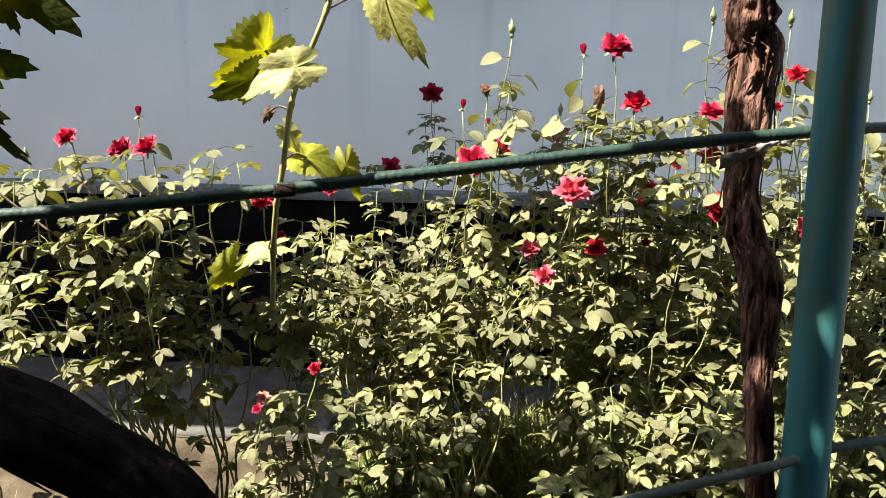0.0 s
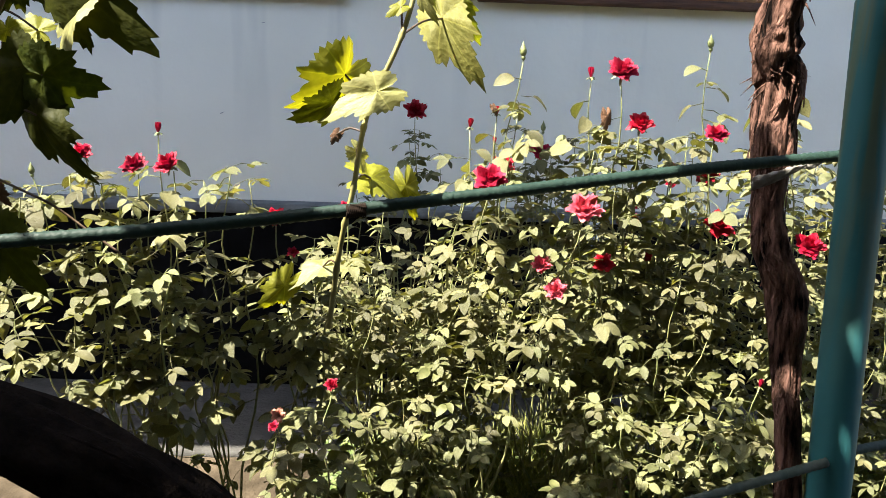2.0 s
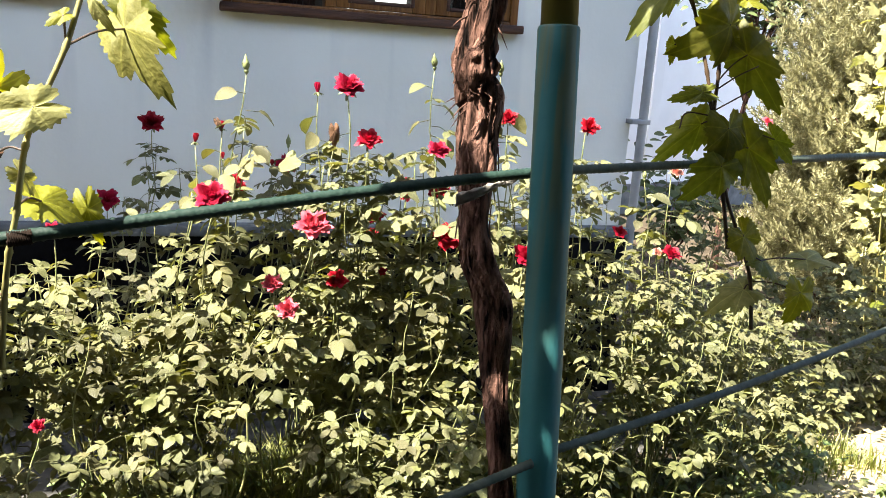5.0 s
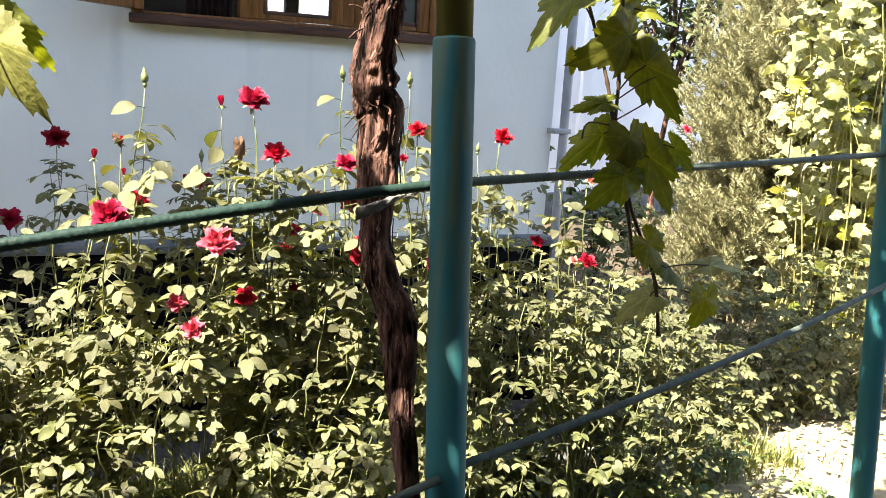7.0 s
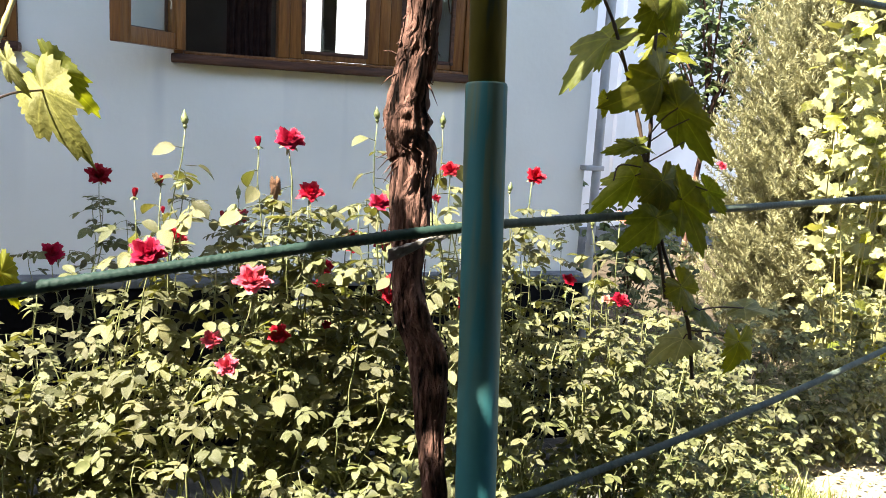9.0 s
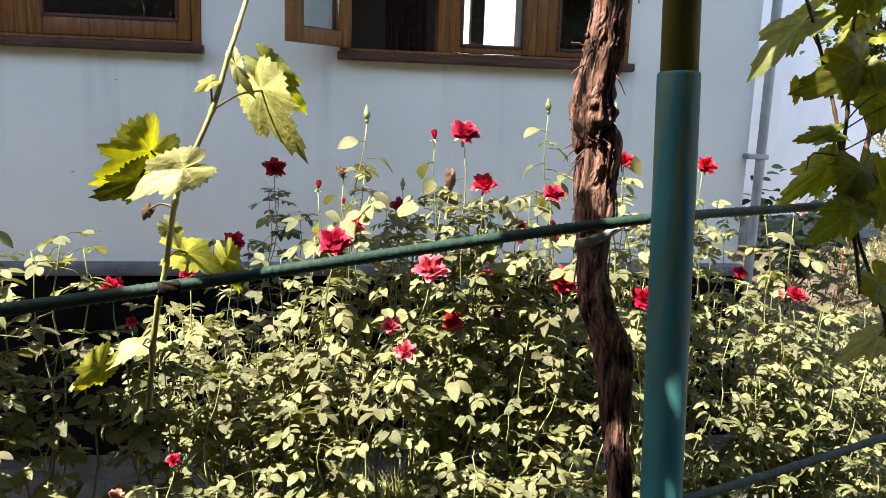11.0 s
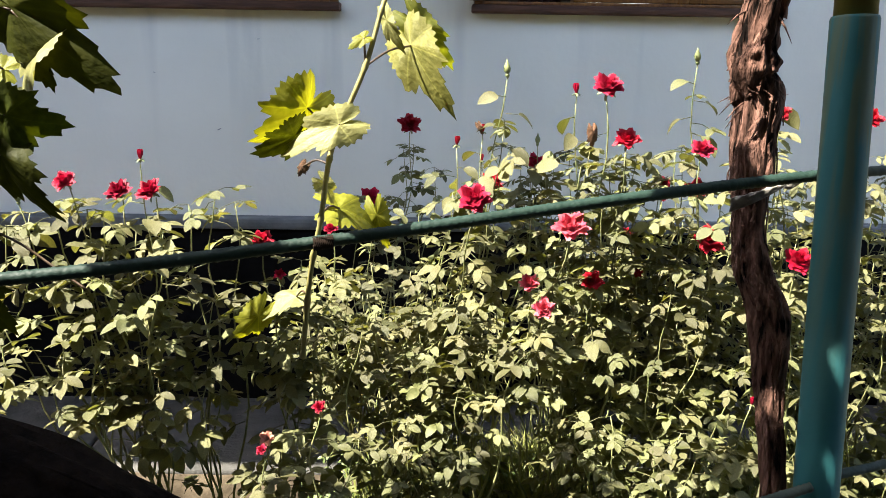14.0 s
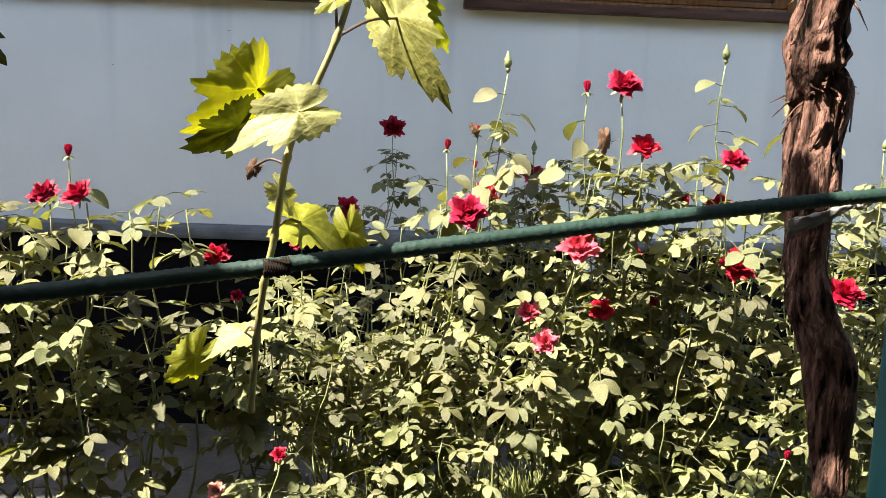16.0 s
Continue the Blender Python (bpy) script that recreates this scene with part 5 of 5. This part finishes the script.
C1 = Bush((0.05, 1.36), "low rose bush with small faded blooms")
C2 = Bush((0.20, 1.64), "dense leafy rose bush with pink and red blooms")
C3 = Bush((0.34, 1.46), "dense leafy rose bush, sunlit and dusty")
D1 = Bush((0.62, 1.66), "dense rose bush with tall red and pink blooms")
D2 = Bush((0.70, 1.40), "low leafy rose bush before the taller ones")
D3 = Bush((0.86, 1.62), "dense rose bush with red blooms behind the old vine")
E1 = Bush((1.04, 1.46), "dense rose bush beside the steel post")
E2 = Bush((1.24, 1.70), "dense rose bush with red blooms in full sun")
E3 = Bush((1.42, 1.50), "leafy rose bush with a red and a white bloom")
E4 = Bush((1.62, 1.80), "dense sunlit rose bush by the house corner")
E5 = Bush((1.84, 1.72), "leafy rose bush at the end of the bed")
W1 = Bush((0.16, 2.00), "thin rose bush in the shade of the house wall")
W2 = Bush((0.64, 2.00), "thin rose bush in the shade of the house wall")
W3 = Bush((1.36, 2.00), "thin rose bush in the shade of the house wall")
L2.flower((-0.355, 1.320, 1.160), 0.028, M_PETAL)
L2.flower((-0.286, 1.380, 1.133), 0.034, M_PETAL)
L2.flower((-0.201, 1.300, 1.150), 0.032, M_PETAL)
L3.flower((-0.043, 1.450, 1.027), 0.032, M_PETAL)
L3.flower((-0.010, 1.450, 0.957), 0.017, M_PETAL)
L3.flower((0.092, 1.450, 1.052), 0.022, M_PETAL)
W1.flower((0.106, 2.220, 0.971), 0.046, M_PETAL)
W1.flower((0.218, 2.280, 1.178), 0.049, M_PETAL)
C2.flower((0.367, 1.400, 1.124), 0.046, M_PINK, Vector((-0.2, -0.9, 0.8)))
C2.flower((0.411, 1.620, 1.114), 0.039, M_PETAL)
W2.flower((0.582, 2.220, 1.079), 0.043, M_PETAL)
D1.flower((0.624, 1.500, 1.330), 0.043, M_PINK)
D1.flower((0.668, 1.500, 1.228), 0.037, M_PETAL)
C2.flower((0.549, 1.400, 1.074), 0.047, M_ROSY)
C3.flower((0.478, 1.420, 0.955), 0.029, M_ROSY)
C3.flower((0.506, 1.400, 0.909), 0.031, M_ROSY)
D1.flower((0.604, 1.440, 0.956), 0.030, M_PETAL)
W2.flower((0.787, 1.950, 0.984), 0.034, M_PETAL)
W2.flower((0.765, 1.950, 0.936), 0.023, M_PETAL)
D3.flower((0.783, 1.400, 1.222), 0.031, M_PINK)
D3.flower((0.782, 1.620, 1.122), 0.022, M_PETAL)
D3.flower((0.845, 1.600, 1.112), 0.038, M_PETAL)
D3.flower((0.826, 1.440, 1.042), 0.042, M_PETAL, Vector((-0.1, -0.9, 0.8)))
E1.flower((0.962, 1.340, 1.028), 0.039, M_PETAL)
D2.flower((0.708, 1.500, 0.954), 0.014, M_PETAL)
C1.flower((0.079, 1.330, 0.732), 0.019, M_PETAL)
C1.flower((-0.022, 1.330, 0.665), 0.022, M_PALE)
C1.flower((-0.027, 1.300, 0.657), 0.015, M_PINK)
E1.flower((0.929, 1.420, 1.287), 0.026, M_PETAL)
E1.flower((0.896, 1.400, 1.232), 0.014, M_PETAL)
E2.flower((1.223, 1.650, 1.262), 0.034, M_PETAL)
E2.flower((1.362, 1.700, 0.999), 0.028, M_PETAL)
E3.flower((1.453, 1.600, 0.969), 0.033, M_PETAL)
E3.flower((1.421, 1.610, 0.968), 0.020, M_PALE)
E4.flower((1.532, 1.750, 1.153), 0.031, M_PALE)
D2.flower((0.727, 1.700, 0.995), 0.017, M_PETAL)
D2.flower((0.788, 1.650, 1.088), 0.020, M_PETAL)
L2.bud((-0.222, 1.330, 1.205), 0.0100)
C2.bud((0.338, 1.600, 1.206), 0.0106)
D1.bud((0.566, 1.520, 1.320), 0.0114)
C2.bud((0.430, 1.520, 1.357), 0.0139, red=False)
D3.bud((0.810, 1.560, 1.385), 0.0130, red=False)
W2.bud((0.581, 2.200, 1.146), 0.0145, red=False)
C2.bud((0.388, 1.550, 1.238), 0.0090)
W2.bud((0.537, 2.200, 1.083), 0.0108)
C3.bud((0.390, 1.600, 1.172), 0.0080)
E1.bud((0.935, 1.500, 1.381), 0.0126, red=False)
E2.bud((1.138, 1.600, 1.237), 0.0108, red=False)
E4.bud((1.413, 1.700, 1.144), 0.0114, red=False)
D2.bud((0.887, 1.300, 0.766), 0.0087)
L2.bud((-0.480, 1.400, 1.113), 0.0107, red=False)

# the open bushes: a few long canes with large leaves all the way up
L1.cane((-0.563, 1.420, 1.086), 7, 0.45, 1.0, 0.0030, 0.5, (0.078, 0.108))
L1.cane((-0.485, 1.360, 1.068), 9, 0.45, 1.0, 0.0030, 0.5, (0.078, 0.108))
L1.cane((-0.486, 1.450, 1.072), 7, 0.45, 1.0, 0.0030, 0.5, (0.078, 0.108))
L2.cane((-0.403, 1.380, 1.109), 9, 0.45, 1.0, 0.0030, 0.5, (0.078, 0.108))
L2.cane((-0.354, 1.400, 1.091), 7, 0.45, 1.0, 0.0030, 0.5, (0.078, 0.108))
L2.cane((-0.295, 1.330, 1.086), 9, 0.45, 1.0, 0.0030, 0.5, (0.078, 0.108))
L2.cane((-0.283, 1.450, 1.050), 7, 0.45, 1.0, 0.0030, 0.5, (0.078, 0.108))
L2.cane((-0.250, 1.500, 1.029), 9, 0.45, 1.0, 0.0030, 0.5, (0.078, 0.108))
L4.cane((-0.171, 1.420, 1.099), 7, 0.45, 1.0, 0.0030, 0.5, (0.078, 0.108))
L4.cane((-0.114, 1.400, 1.129), 9, 0.45, 1.0, 0.0030, 0.5, (0.078, 0.108))
L4.cane((-0.099, 1.480, 1.094), 7, 0.45, 1.0, 0.0030, 0.5, (0.078, 0.108))
L1.cane((-0.487, 1.300, 0.854), 9, 0.45, 1.0, 0.0030, 0.5, (0.078, 0.108))
L2.cane((-0.360, 1.360, 0.970), 7, 0.45, 1.0, 0.0030, 0.5, (0.078, 0.108))
L2.cane((-0.416, 1.360, 0.924), 4, 0.74, 1.0, 0.0026, 0.6, (0.076, 0.104))
L2.cane((-0.342, 1.340, 0.867), 4, 0.74, 1.0, 0.0026, 0.6, (0.076, 0.104))
L2.cane((-0.323, 1.360, 0.770), 4, 0.74, 1.0, 0.0026, 0.6, (0.076, 0.104))
L2.cane((-0.413, 1.380, 0.769), 4, 0.74, 1.0, 0.0026, 0.6, (0.076, 0.104))
L2.cane((-0.538, 1.400, 0.862), 4, 0.74, 1.0, 0.0026, 0.6, (0.076, 0.104))
L2.cane((-0.455, 1.340, 0.841), 4, 0.74, 1.0, 0.0026, 0.6, (0.076, 0.104))
L2.cane((-0.383, 1.420, 0.924), 4, 0.74, 1.0, 0.0026, 0.6, (0.076, 0.104))
L2.cane((-0.302, 1.450, 0.865), 4, 0.74, 1.0, 0.0026, 0.6, (0.076, 0.104))
L4.cane((-0.231, 1.360, 0.773), 4, 0.74, 1.0, 0.0026, 0.6, (0.076, 0.104))
L4.cane((-0.177, 1.400, 0.770), 4, 0.74, 1.0, 0.0026, 0.6, (0.076, 0.104))
L4.cane((-0.153, 1.420, 0.857), 4, 0.74, 1.0, 0.0026, 0.6, (0.076, 0.104))
L4.cane((-0.236, 1.460, 0.900), 4, 0.74, 1.0, 0.0026, 0.6, (0.076, 0.104))
L4.cane((-0.140, 1.440, 0.909), 4, 0.74, 1.0, 0.0026, 0.6, (0.076, 0.104))
L3.cane((0.03, 1.47, 0.98), 9, 0.4, 1.0, 0.0028, 0.5, (0.07, 0.10))
L1.cane((-0.80, 1.50, 1.08), 12, 0.3, 1.0, 0.0030, 0.5, (0.080, 0.112))
L1.cane((-0.95, 1.55, 1.10), 12, 0.3, 1.0, 0.0030, 0.5, (0.080, 0.112))
L1.cane((-0.68, 1.45, 1.05), 12, 0.3, 1.0, 0.0030, 0.5, (0.080, 0.112))
for tip in ((0.23, 2.25, 1.12), (0.29, 2.22, 1.06), (0.20, 2.27, 1.10), (0.15, 2.20, 0.98), (0.05, 2.2, 0.98)):
    W1.cane(tip, 9, 0.5, 1.0, 0.0024, 0.6, (0.055, 0.080))
for tip in ((0.56, 2.18, 1.05), (0.63, 2.20, 1.09), (0.70, 2.15, 1.08), (0.75, 2.05, 1.0), (0.66, 2.1, 0.98), (0.50, 2.1, 0.95), (0.53, 2.16, 1.04), (0.60, 2.14, 1.10), (0.67, 2.17, 1.12), (0.72, 2.12, 1.06), (0.57, 2.08, 1.0), (0.78, 2.1, 1.02)):
    W2.cane(tip, 10, 0.45, 1.0, 0.0024, 0.6, (0.06, 0.085))
for tip in ((1.30, 2.2, 1.0), (1.45, 2.2, 0.98), (1.62, 2.25, 1.05), (1.20, 2.1, 0.95), (1.55, 2.1, 0.92)):
    W3.cane(tip, 9, 0.45, 1.0, 0.0024, 0.6, (0.055, 0.080))

place("leaf", VINE_LEAVES[M_DRY.name][4], D1.ob, frame_of((0.600, 1.500, 1.239), (0.1, -0.2, -1), (0.2, -1, 0.1), 0.036) @ Matrix.Diagonal((0.5, 1, 1, 1)), "withered brown leaf")
place("leaf", VINE_LEAVES[M_DRY.name][1], C2.ob, frame_of((0.379, 1.540, 1.244), (0.3, -0.2, -0.6), (0.2, -1, 0.1), 0.020) @ Matrix.Diagonal((0.5, 1, 1, 1)), "withered brown leaf")

# the thick of the bed: canes that end under an uneven roof of leaves, each from the nearest bush
THICK = (C1, C2, C3, D1, D2, D3, E1, E2, E3, E4, E5)
for tx, ty in spread_tips((-0.02, 1.98, 1.20, 1.92), 0.061, 8000):
    top = bed_top(tx, ty)
    if top < 0.34 or (tx > 0.98 and ty < 1.42 and rng.random() < 0.85) or (tx < 0.12 and top > 0.72 and ty < 1.45):
        continue
    b = min(THICK, key=lambda q: (q.base.x - tx) ** 2 + (q.base.y - ty) ** 2)
    if abs(tx - 0.475 - 0.16 * (ty - 1.5)) < 0.06 and ty < 1.75:
        continue
    if top < 0.62 and rng.random() < 0.45:
        continue
    far = tx > 0.95
    b.cane((tx, ty, top * U(0.84, 1.05)), 9 if far else 8, 0.56, 1.0, 0.0025, 0.8, (0.042, 0.074) if far else (0.054, 0.092))
# leafy stems that rise over the rest
for b, tip in ((C2, (0.26, 1.62, 1.05)), (C2, (0.33, 1.58, 1.10)), (C3, (0.43, 1.55, 1.24)), (C3, (0.47, 1.6, 1.02)), (C2, (0.16, 1.6, 1.02)), (D1, (0.60, 1.52, 1.20)), (D1, (0.64, 1.52, 1.16)), (D1, (0.70, 1.54, 1.18)), (D1, (0.56, 1.6, 1.05)),
               (D3, (0.76, 1.56, 1.14)), (D3, (0.80, 1.58, 1.20)), (D3, (0.72, 1.6, 1.12)), (D3, (0.90, 1.6, 1.12)), (E1, (0.98, 1.5, 1.15)), (E1, (1.06, 1.55, 1.15)), (E2, (1.16, 1.62, 1.16)), (E2, (1.22, 1.64, 1.18)), (E2, (1.30, 1.7, 1.10))):
    b.cane(tip, 9, 0.62, 1.0, 0.0024, 0.8, (0.055, 0.085))
L4.inner(8, 0.22, 0.05, 0.34)
# broad pale leaves round the tall blooms
for b, tip in ((D1, (0.58, 1.50, 1.17)), (D1, (0.66, 1.48, 1.20)), (D1, (0.71, 1.50, 1.14)), (D3, (0.77, 1.52, 1.20)), (C2, (0.44, 1.52, 1.20)), (C3, (0.50, 1.55, 1.12)), (E1, (0.95, 1.46, 1.20)), (D1, (0.62, 1.46, 1.12))):
    b.cane(tip, 7, 0.70, 0.99, 0.0024, 0.8, (0.075, 0.105))
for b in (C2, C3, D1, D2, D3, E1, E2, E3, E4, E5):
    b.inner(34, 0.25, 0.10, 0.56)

# bushes beyond the bed, at the edge of the dry path
for base, lo, hi, label in (((2.30, 2.30), 0.35, 0.62, "leafy rose bush at the edge of the dry path"), ((2.72, 2.32), 0.35, 0.62, "leafy rose bush beside the conifer"), ((3.15, 2.40), 0.35, 0.66, "leafy rose bush under the sunlit vine"),
                            ((2.00, 2.20), 0.35, 0.62, "leafy rose bush at the corner of the house")):
    b = Bush(base, label)
    b.fill(16, 0.26, lo, hi, 11, 0.25, (0.055, 0.085))
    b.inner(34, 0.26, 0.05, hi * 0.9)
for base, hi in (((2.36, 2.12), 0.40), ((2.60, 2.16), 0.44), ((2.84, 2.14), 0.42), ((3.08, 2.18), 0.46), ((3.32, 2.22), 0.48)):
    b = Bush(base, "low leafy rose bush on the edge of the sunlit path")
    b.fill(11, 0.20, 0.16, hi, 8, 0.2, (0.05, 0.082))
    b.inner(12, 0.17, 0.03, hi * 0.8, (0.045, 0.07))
far_bush = Bush((2.62, 3.15), "low rose bush with pink blooms before the white outbuilding")
far_bush.fill(10, 0.24, 0.5, 0.72, 9, 0.3, (0.05, 0.08))
far_bush.flower((2.853, 3.100, 1.226), 0.036, M_ROSY)
far_bush.flower((2.627, 3.100, 1.149), 0.030, M_ROSY)
# low growth along the front of the bed
for base, hi in (((-0.02, 1.26), 0.30), ((0.14, 1.24), 0.34), ((0.66, 1.26), 0.30), ((0.86, 1.28), 0.34), ((1.12, 1.28), 0.34), ((1.50, 1.34), 0.30), ((1.74, 1.46), 0.30), ((-0.20, 1.30), 0.24), ((2.02, 1.86), 0.35)):
    b = Bush(base, "low leafy rose growth along the front of the bed")
    b.fill(6, 0.14, hi * 0.4, hi * 0.9, 7, 0.2, (0.045, 0.07))
    b.inner(14, 0.15, 0.03, hi * 0.7, (0.045, 0.07))


# ---- conifer and the small tree beyond the corner ----
def spray_data(seed):
    """A feathery twig of short scaly shoots."""
    r = random.Random(seed)
    v, f = [], []
    for k in range(30):
        q = k / 29
        a = k * 2.4
        c = Vector((0.05 * math.sin(5 * q), 0.05 * math.cos(4 * q), q * 0.9))
        d = Vector((math.cos(a), math.sin(a), r.uniform(0.5, 1.4))).normalized()
        s = d.orthogonal().normalized() * 0.034
        ln = r.uniform(0.24, 0.42) * (1.1 - 0.5 * q)
        b0 = len(v)
        v += [c - s, c + s, c + d * ln]
        f += [(b0, b0 + 1, b0 + 2)]
    return v, f


def conifer(base, height, radius, limbs=620):
    t = thing("conifer", (*base, 0), "bushy grey-green conifer in full sun", "conifer")
    c = Vector((*base, 0))
    tube("trunk", [c + Vector((0.01 * k, 0, 0.3 * k - 0.05)) for k in range(int(height / 0.3))], lambda f: 0.07 * (1 - 0.85 * f), M_BARK, t, 10)
    temps = [spray_data(k) for k in range(6)]
    poses = []
    for lim in range(limbs):
        z = U(0.12, height * 0.98)
        a = U(0, 6.28)
        reach = radius * (1 - (z / height) ** 2.2) ** 0.5 * U(0.65, 1.08) * (1 + 0.15 * math.sin(3 * a + z * 4))
        p0 = c + Vector((0, 0, z - 0.15))
        p1 = c + Vector((math.cos(a) * reach, math.sin(a) * reach, z + 0.18 * reach + U(0, 0.15)))
        if lim < 40:
            tube("limb", [p0, (p0 + p1) / 2 + Vector((0, 0, 0.03)), p1], lambda f: 0.012 * (1 - 0.8 * f), M_BARK, t, 4)
        for k in range(18):
            q = 0.15 + 0.88 * k / 17
            at = p0.lerp(p1, q) + Vector((U(-0.07, 0.07), U(-0.07, 0.07), U(-0.05, 0.09)))
            d = (p1 - p0).normalized() * 0.6 + Vector((U(-0.6, 0.6), U(-0.6, 0.6), U(0.1, 0.9)))
            poses.append((rng.randrange(6), Matrix.Translation(at) @ d.to_track_quat("Z", "Y").to_matrix().to_4x4() @ Matrix.Scale(U(0.085, 0.14), 4)))
    ob = place("crown", scatter_mesh("crown", temps, poses, M_CONIFER, False), t)
    ob["kind"] = "stuff"


conifer((3.86, 3.55), 2.2, 0.64, 760)
conifer((4.75, 3.5), 3.2, 0.95, 260)


def small_tree(base, height, spread, n, label):
    t = thing("tree", (*base, 0), label, "tree")
    c = Vector((*base, 0))
    top = c + Vector((0.1, -0.05, height * 0.62))
    tube("trunk", smooth_path([c + Vector((0, 0, -0.05)), c + Vector((0.03, 0.02, height * 0.3)), top], 8), lambda f: 0.010 * height * (1 - 0.6 * f), M_BARK, t, 10)
    ends = []
    for k in range(14):
        a = k * 2.4
        p = c + Vector((0.05, 0, height * U(0.42, 0.66)))
        e = p + Vector((math.cos(a) * spread * U(0.5, 1), math.sin(a) * spread * U(0.5, 1), U(0.2, 0.5) * height))
        mid = (p + e) / 2 + Vector((U(-0.05, 0.05), U(-0.05, 0.05), 0.05))
        path = smooth_path([p, mid, e], 6)
        tube("limb", path, lambda f: 0.0035 * height * (1 - 0.75 * f), M_BARK, t, 5)
        ends += path[3:]
    poses = []
    lt = [([], [])]
    leaflet(lt[0][0], lt[0][1], (0, 0, 0), (0, 1, 0), (0, 0, 1), 1.0, 0.62, 0.25, 0.25, 0.02)
    for k in range(n):
        at = rng.choice(ends) + Vector((U(-0.16, 0.16), U(-0.16, 0.16), U(-0.14, 0.14)))
        a = U(0, 6.28)
        poses.append((0, leaf_pose(at, a, U(0.045, 0.075), (-0.2, -0.2, 1), 0.6, (-0.7, 0.3))))
    ob = place("crown", scatter_mesh("crown", lt, poses, M_TREE), t)
    ob["kind"] = "stuff"


small_tree((3.62, 4.4), 2.9, 0.5, 1500, "small tree with dark green leaves beside the outbuilding")
small_tree((2.62, 3.5), 0.95, 0.26, 300, "low dark shrub at the foot of the outbuilding")
small_tree((6.0, 3.7), 3.6, 1.1, 2400, "leafy tree behind the conifer")


# ---- grass, weeds and straw ----
def blades(name, n, area, size, material, label, want=None):
    vs, fs = [], []
    x0, x1, y0, y1 = area
    k = 0
    while k < n:
        xx, yy = U(x0, x1), U(y0, y1)
        d = noise.noise(Vector((xx * 2.6, yy * 2.6, 11)))
        if d < U(-0.35, 0.25) or (want and not want(xx, yy)):
            continue
        k += 1
        h, a = U(*size) * (0.7 + 0.6 * max(0, d)), U(0, 6.28)
        bend = U(0.2, 0.9) * h
        z = ground_height(xx, yy) - 0.01
        s = Vector((-math.sin(a), math.cos(a), 0)) * U(0.0016, 0.0034)
        o = Vector((math.cos(a), math.sin(a), 0))
        p0, p1, p2 = Vector((xx, yy, z)), Vector((xx, yy, z + h * 0.6)) + o * bend * 0.3, Vector((xx, yy, z + h)) + o * bend
        b0 = len(vs)
        vs += [p0 - s, p0 + s, p1 + s * 0.8, p1 - s * 0.8, p2]
        fs += [(b0, b0 + 1, b0 + 2, b0 + 3), (b0 + 3, b0 + 2, b0 + 4)]
    ob = place(name, raw(name, vs, fs, material))
    tagged(ob, label, name.replace("_", " "), kind="stuff")


def off_apron(x, y):
    return y < 2.03 or x > 1.92


def off_path(x, y):
    return off_apron(x, y) and x < 1.7 + 0.5 * (y - 1.2) and (x > 0.08 or y < 1.3)


blades("grass", 22000, (-1.4, 3.0, 1.12, 2.3), (0.07, 0.22), M_GRASS, "patchy green grass growing between the rose bushes", off_path)
blades("grass", 2600, (1.92, 2.45, 1.75, 2.9), (0.05, 0.14), M_GRASS, "pale green grass at the edge of the dry path")
blades("grass_tuft", 4500, (0.74, 1.25, 1.16, 1.42), (0.12, 0.28), M_GRASS, "tuft of long green grass at the foot of the trellis", off_apron)
blades("grass_tuft", 6500, (0.30, 0.68, 1.18, 1.9), (0.12, 0.30), M_GRASS, "tuft of long green grass in the sun", off_apron)
blades("dry_grass", 2600, (1.0, 4.2, 1.2, 3.4), (0.015, 0.09), M_STRAW, "dry straw-coloured grass on the path and bed", off_apron)


def weeds():
    t = []
    for k in range(3600):
        xx, yy = U(-0.3, 3.0), U(1.2, 1.96)
        if xx > 1.92:
            yy = U(1.2, 2.25)
            if xx > 2.25:
                continue
        if (xx < 0.02 and k % 2) or noise.noise(Vector((xx * 3, yy * 3, 20))) < -0.15:
            continue
        t.append((rng.randrange(10), leaf_pose(Vector((xx, yy, ground_height(xx, yy) + U(0.0, 0.17))), U(0, 6.28), U(0.035, 0.075))))
    ob = place("weeds", scatter_mesh("weeds", ROSE_LEAF_T, t, M_WEED))
    tagged(ob, "low green weeds covering the soil under the roses", "weeds", kind="stuff")


weeds()


def leaf_litter():
    t = []
    plain = [simple_leaf_data(k) for k in range(4)]
    for k in range(1600):
        xx, yy = U(1.7, 4.0), U(1.7, 2.75)
        t.append((rng.randrange(4), leaf_pose(Vector((xx, yy, ground_height(xx, yy) + U(0.012, 0.03))), U(0, 6.28), U(0.005, 0.016), (0, 0, 1), 0.5, (-0.2, 0.3))))
    ob = place("leaf_litter", scatter_mesh("leaf_litter", plain, t, M_STRAW))
    tagged(ob, "small dry straw-coloured leaf scraps scattered on the path", "fallen leaves", kind="stuff")


leaf_litter()
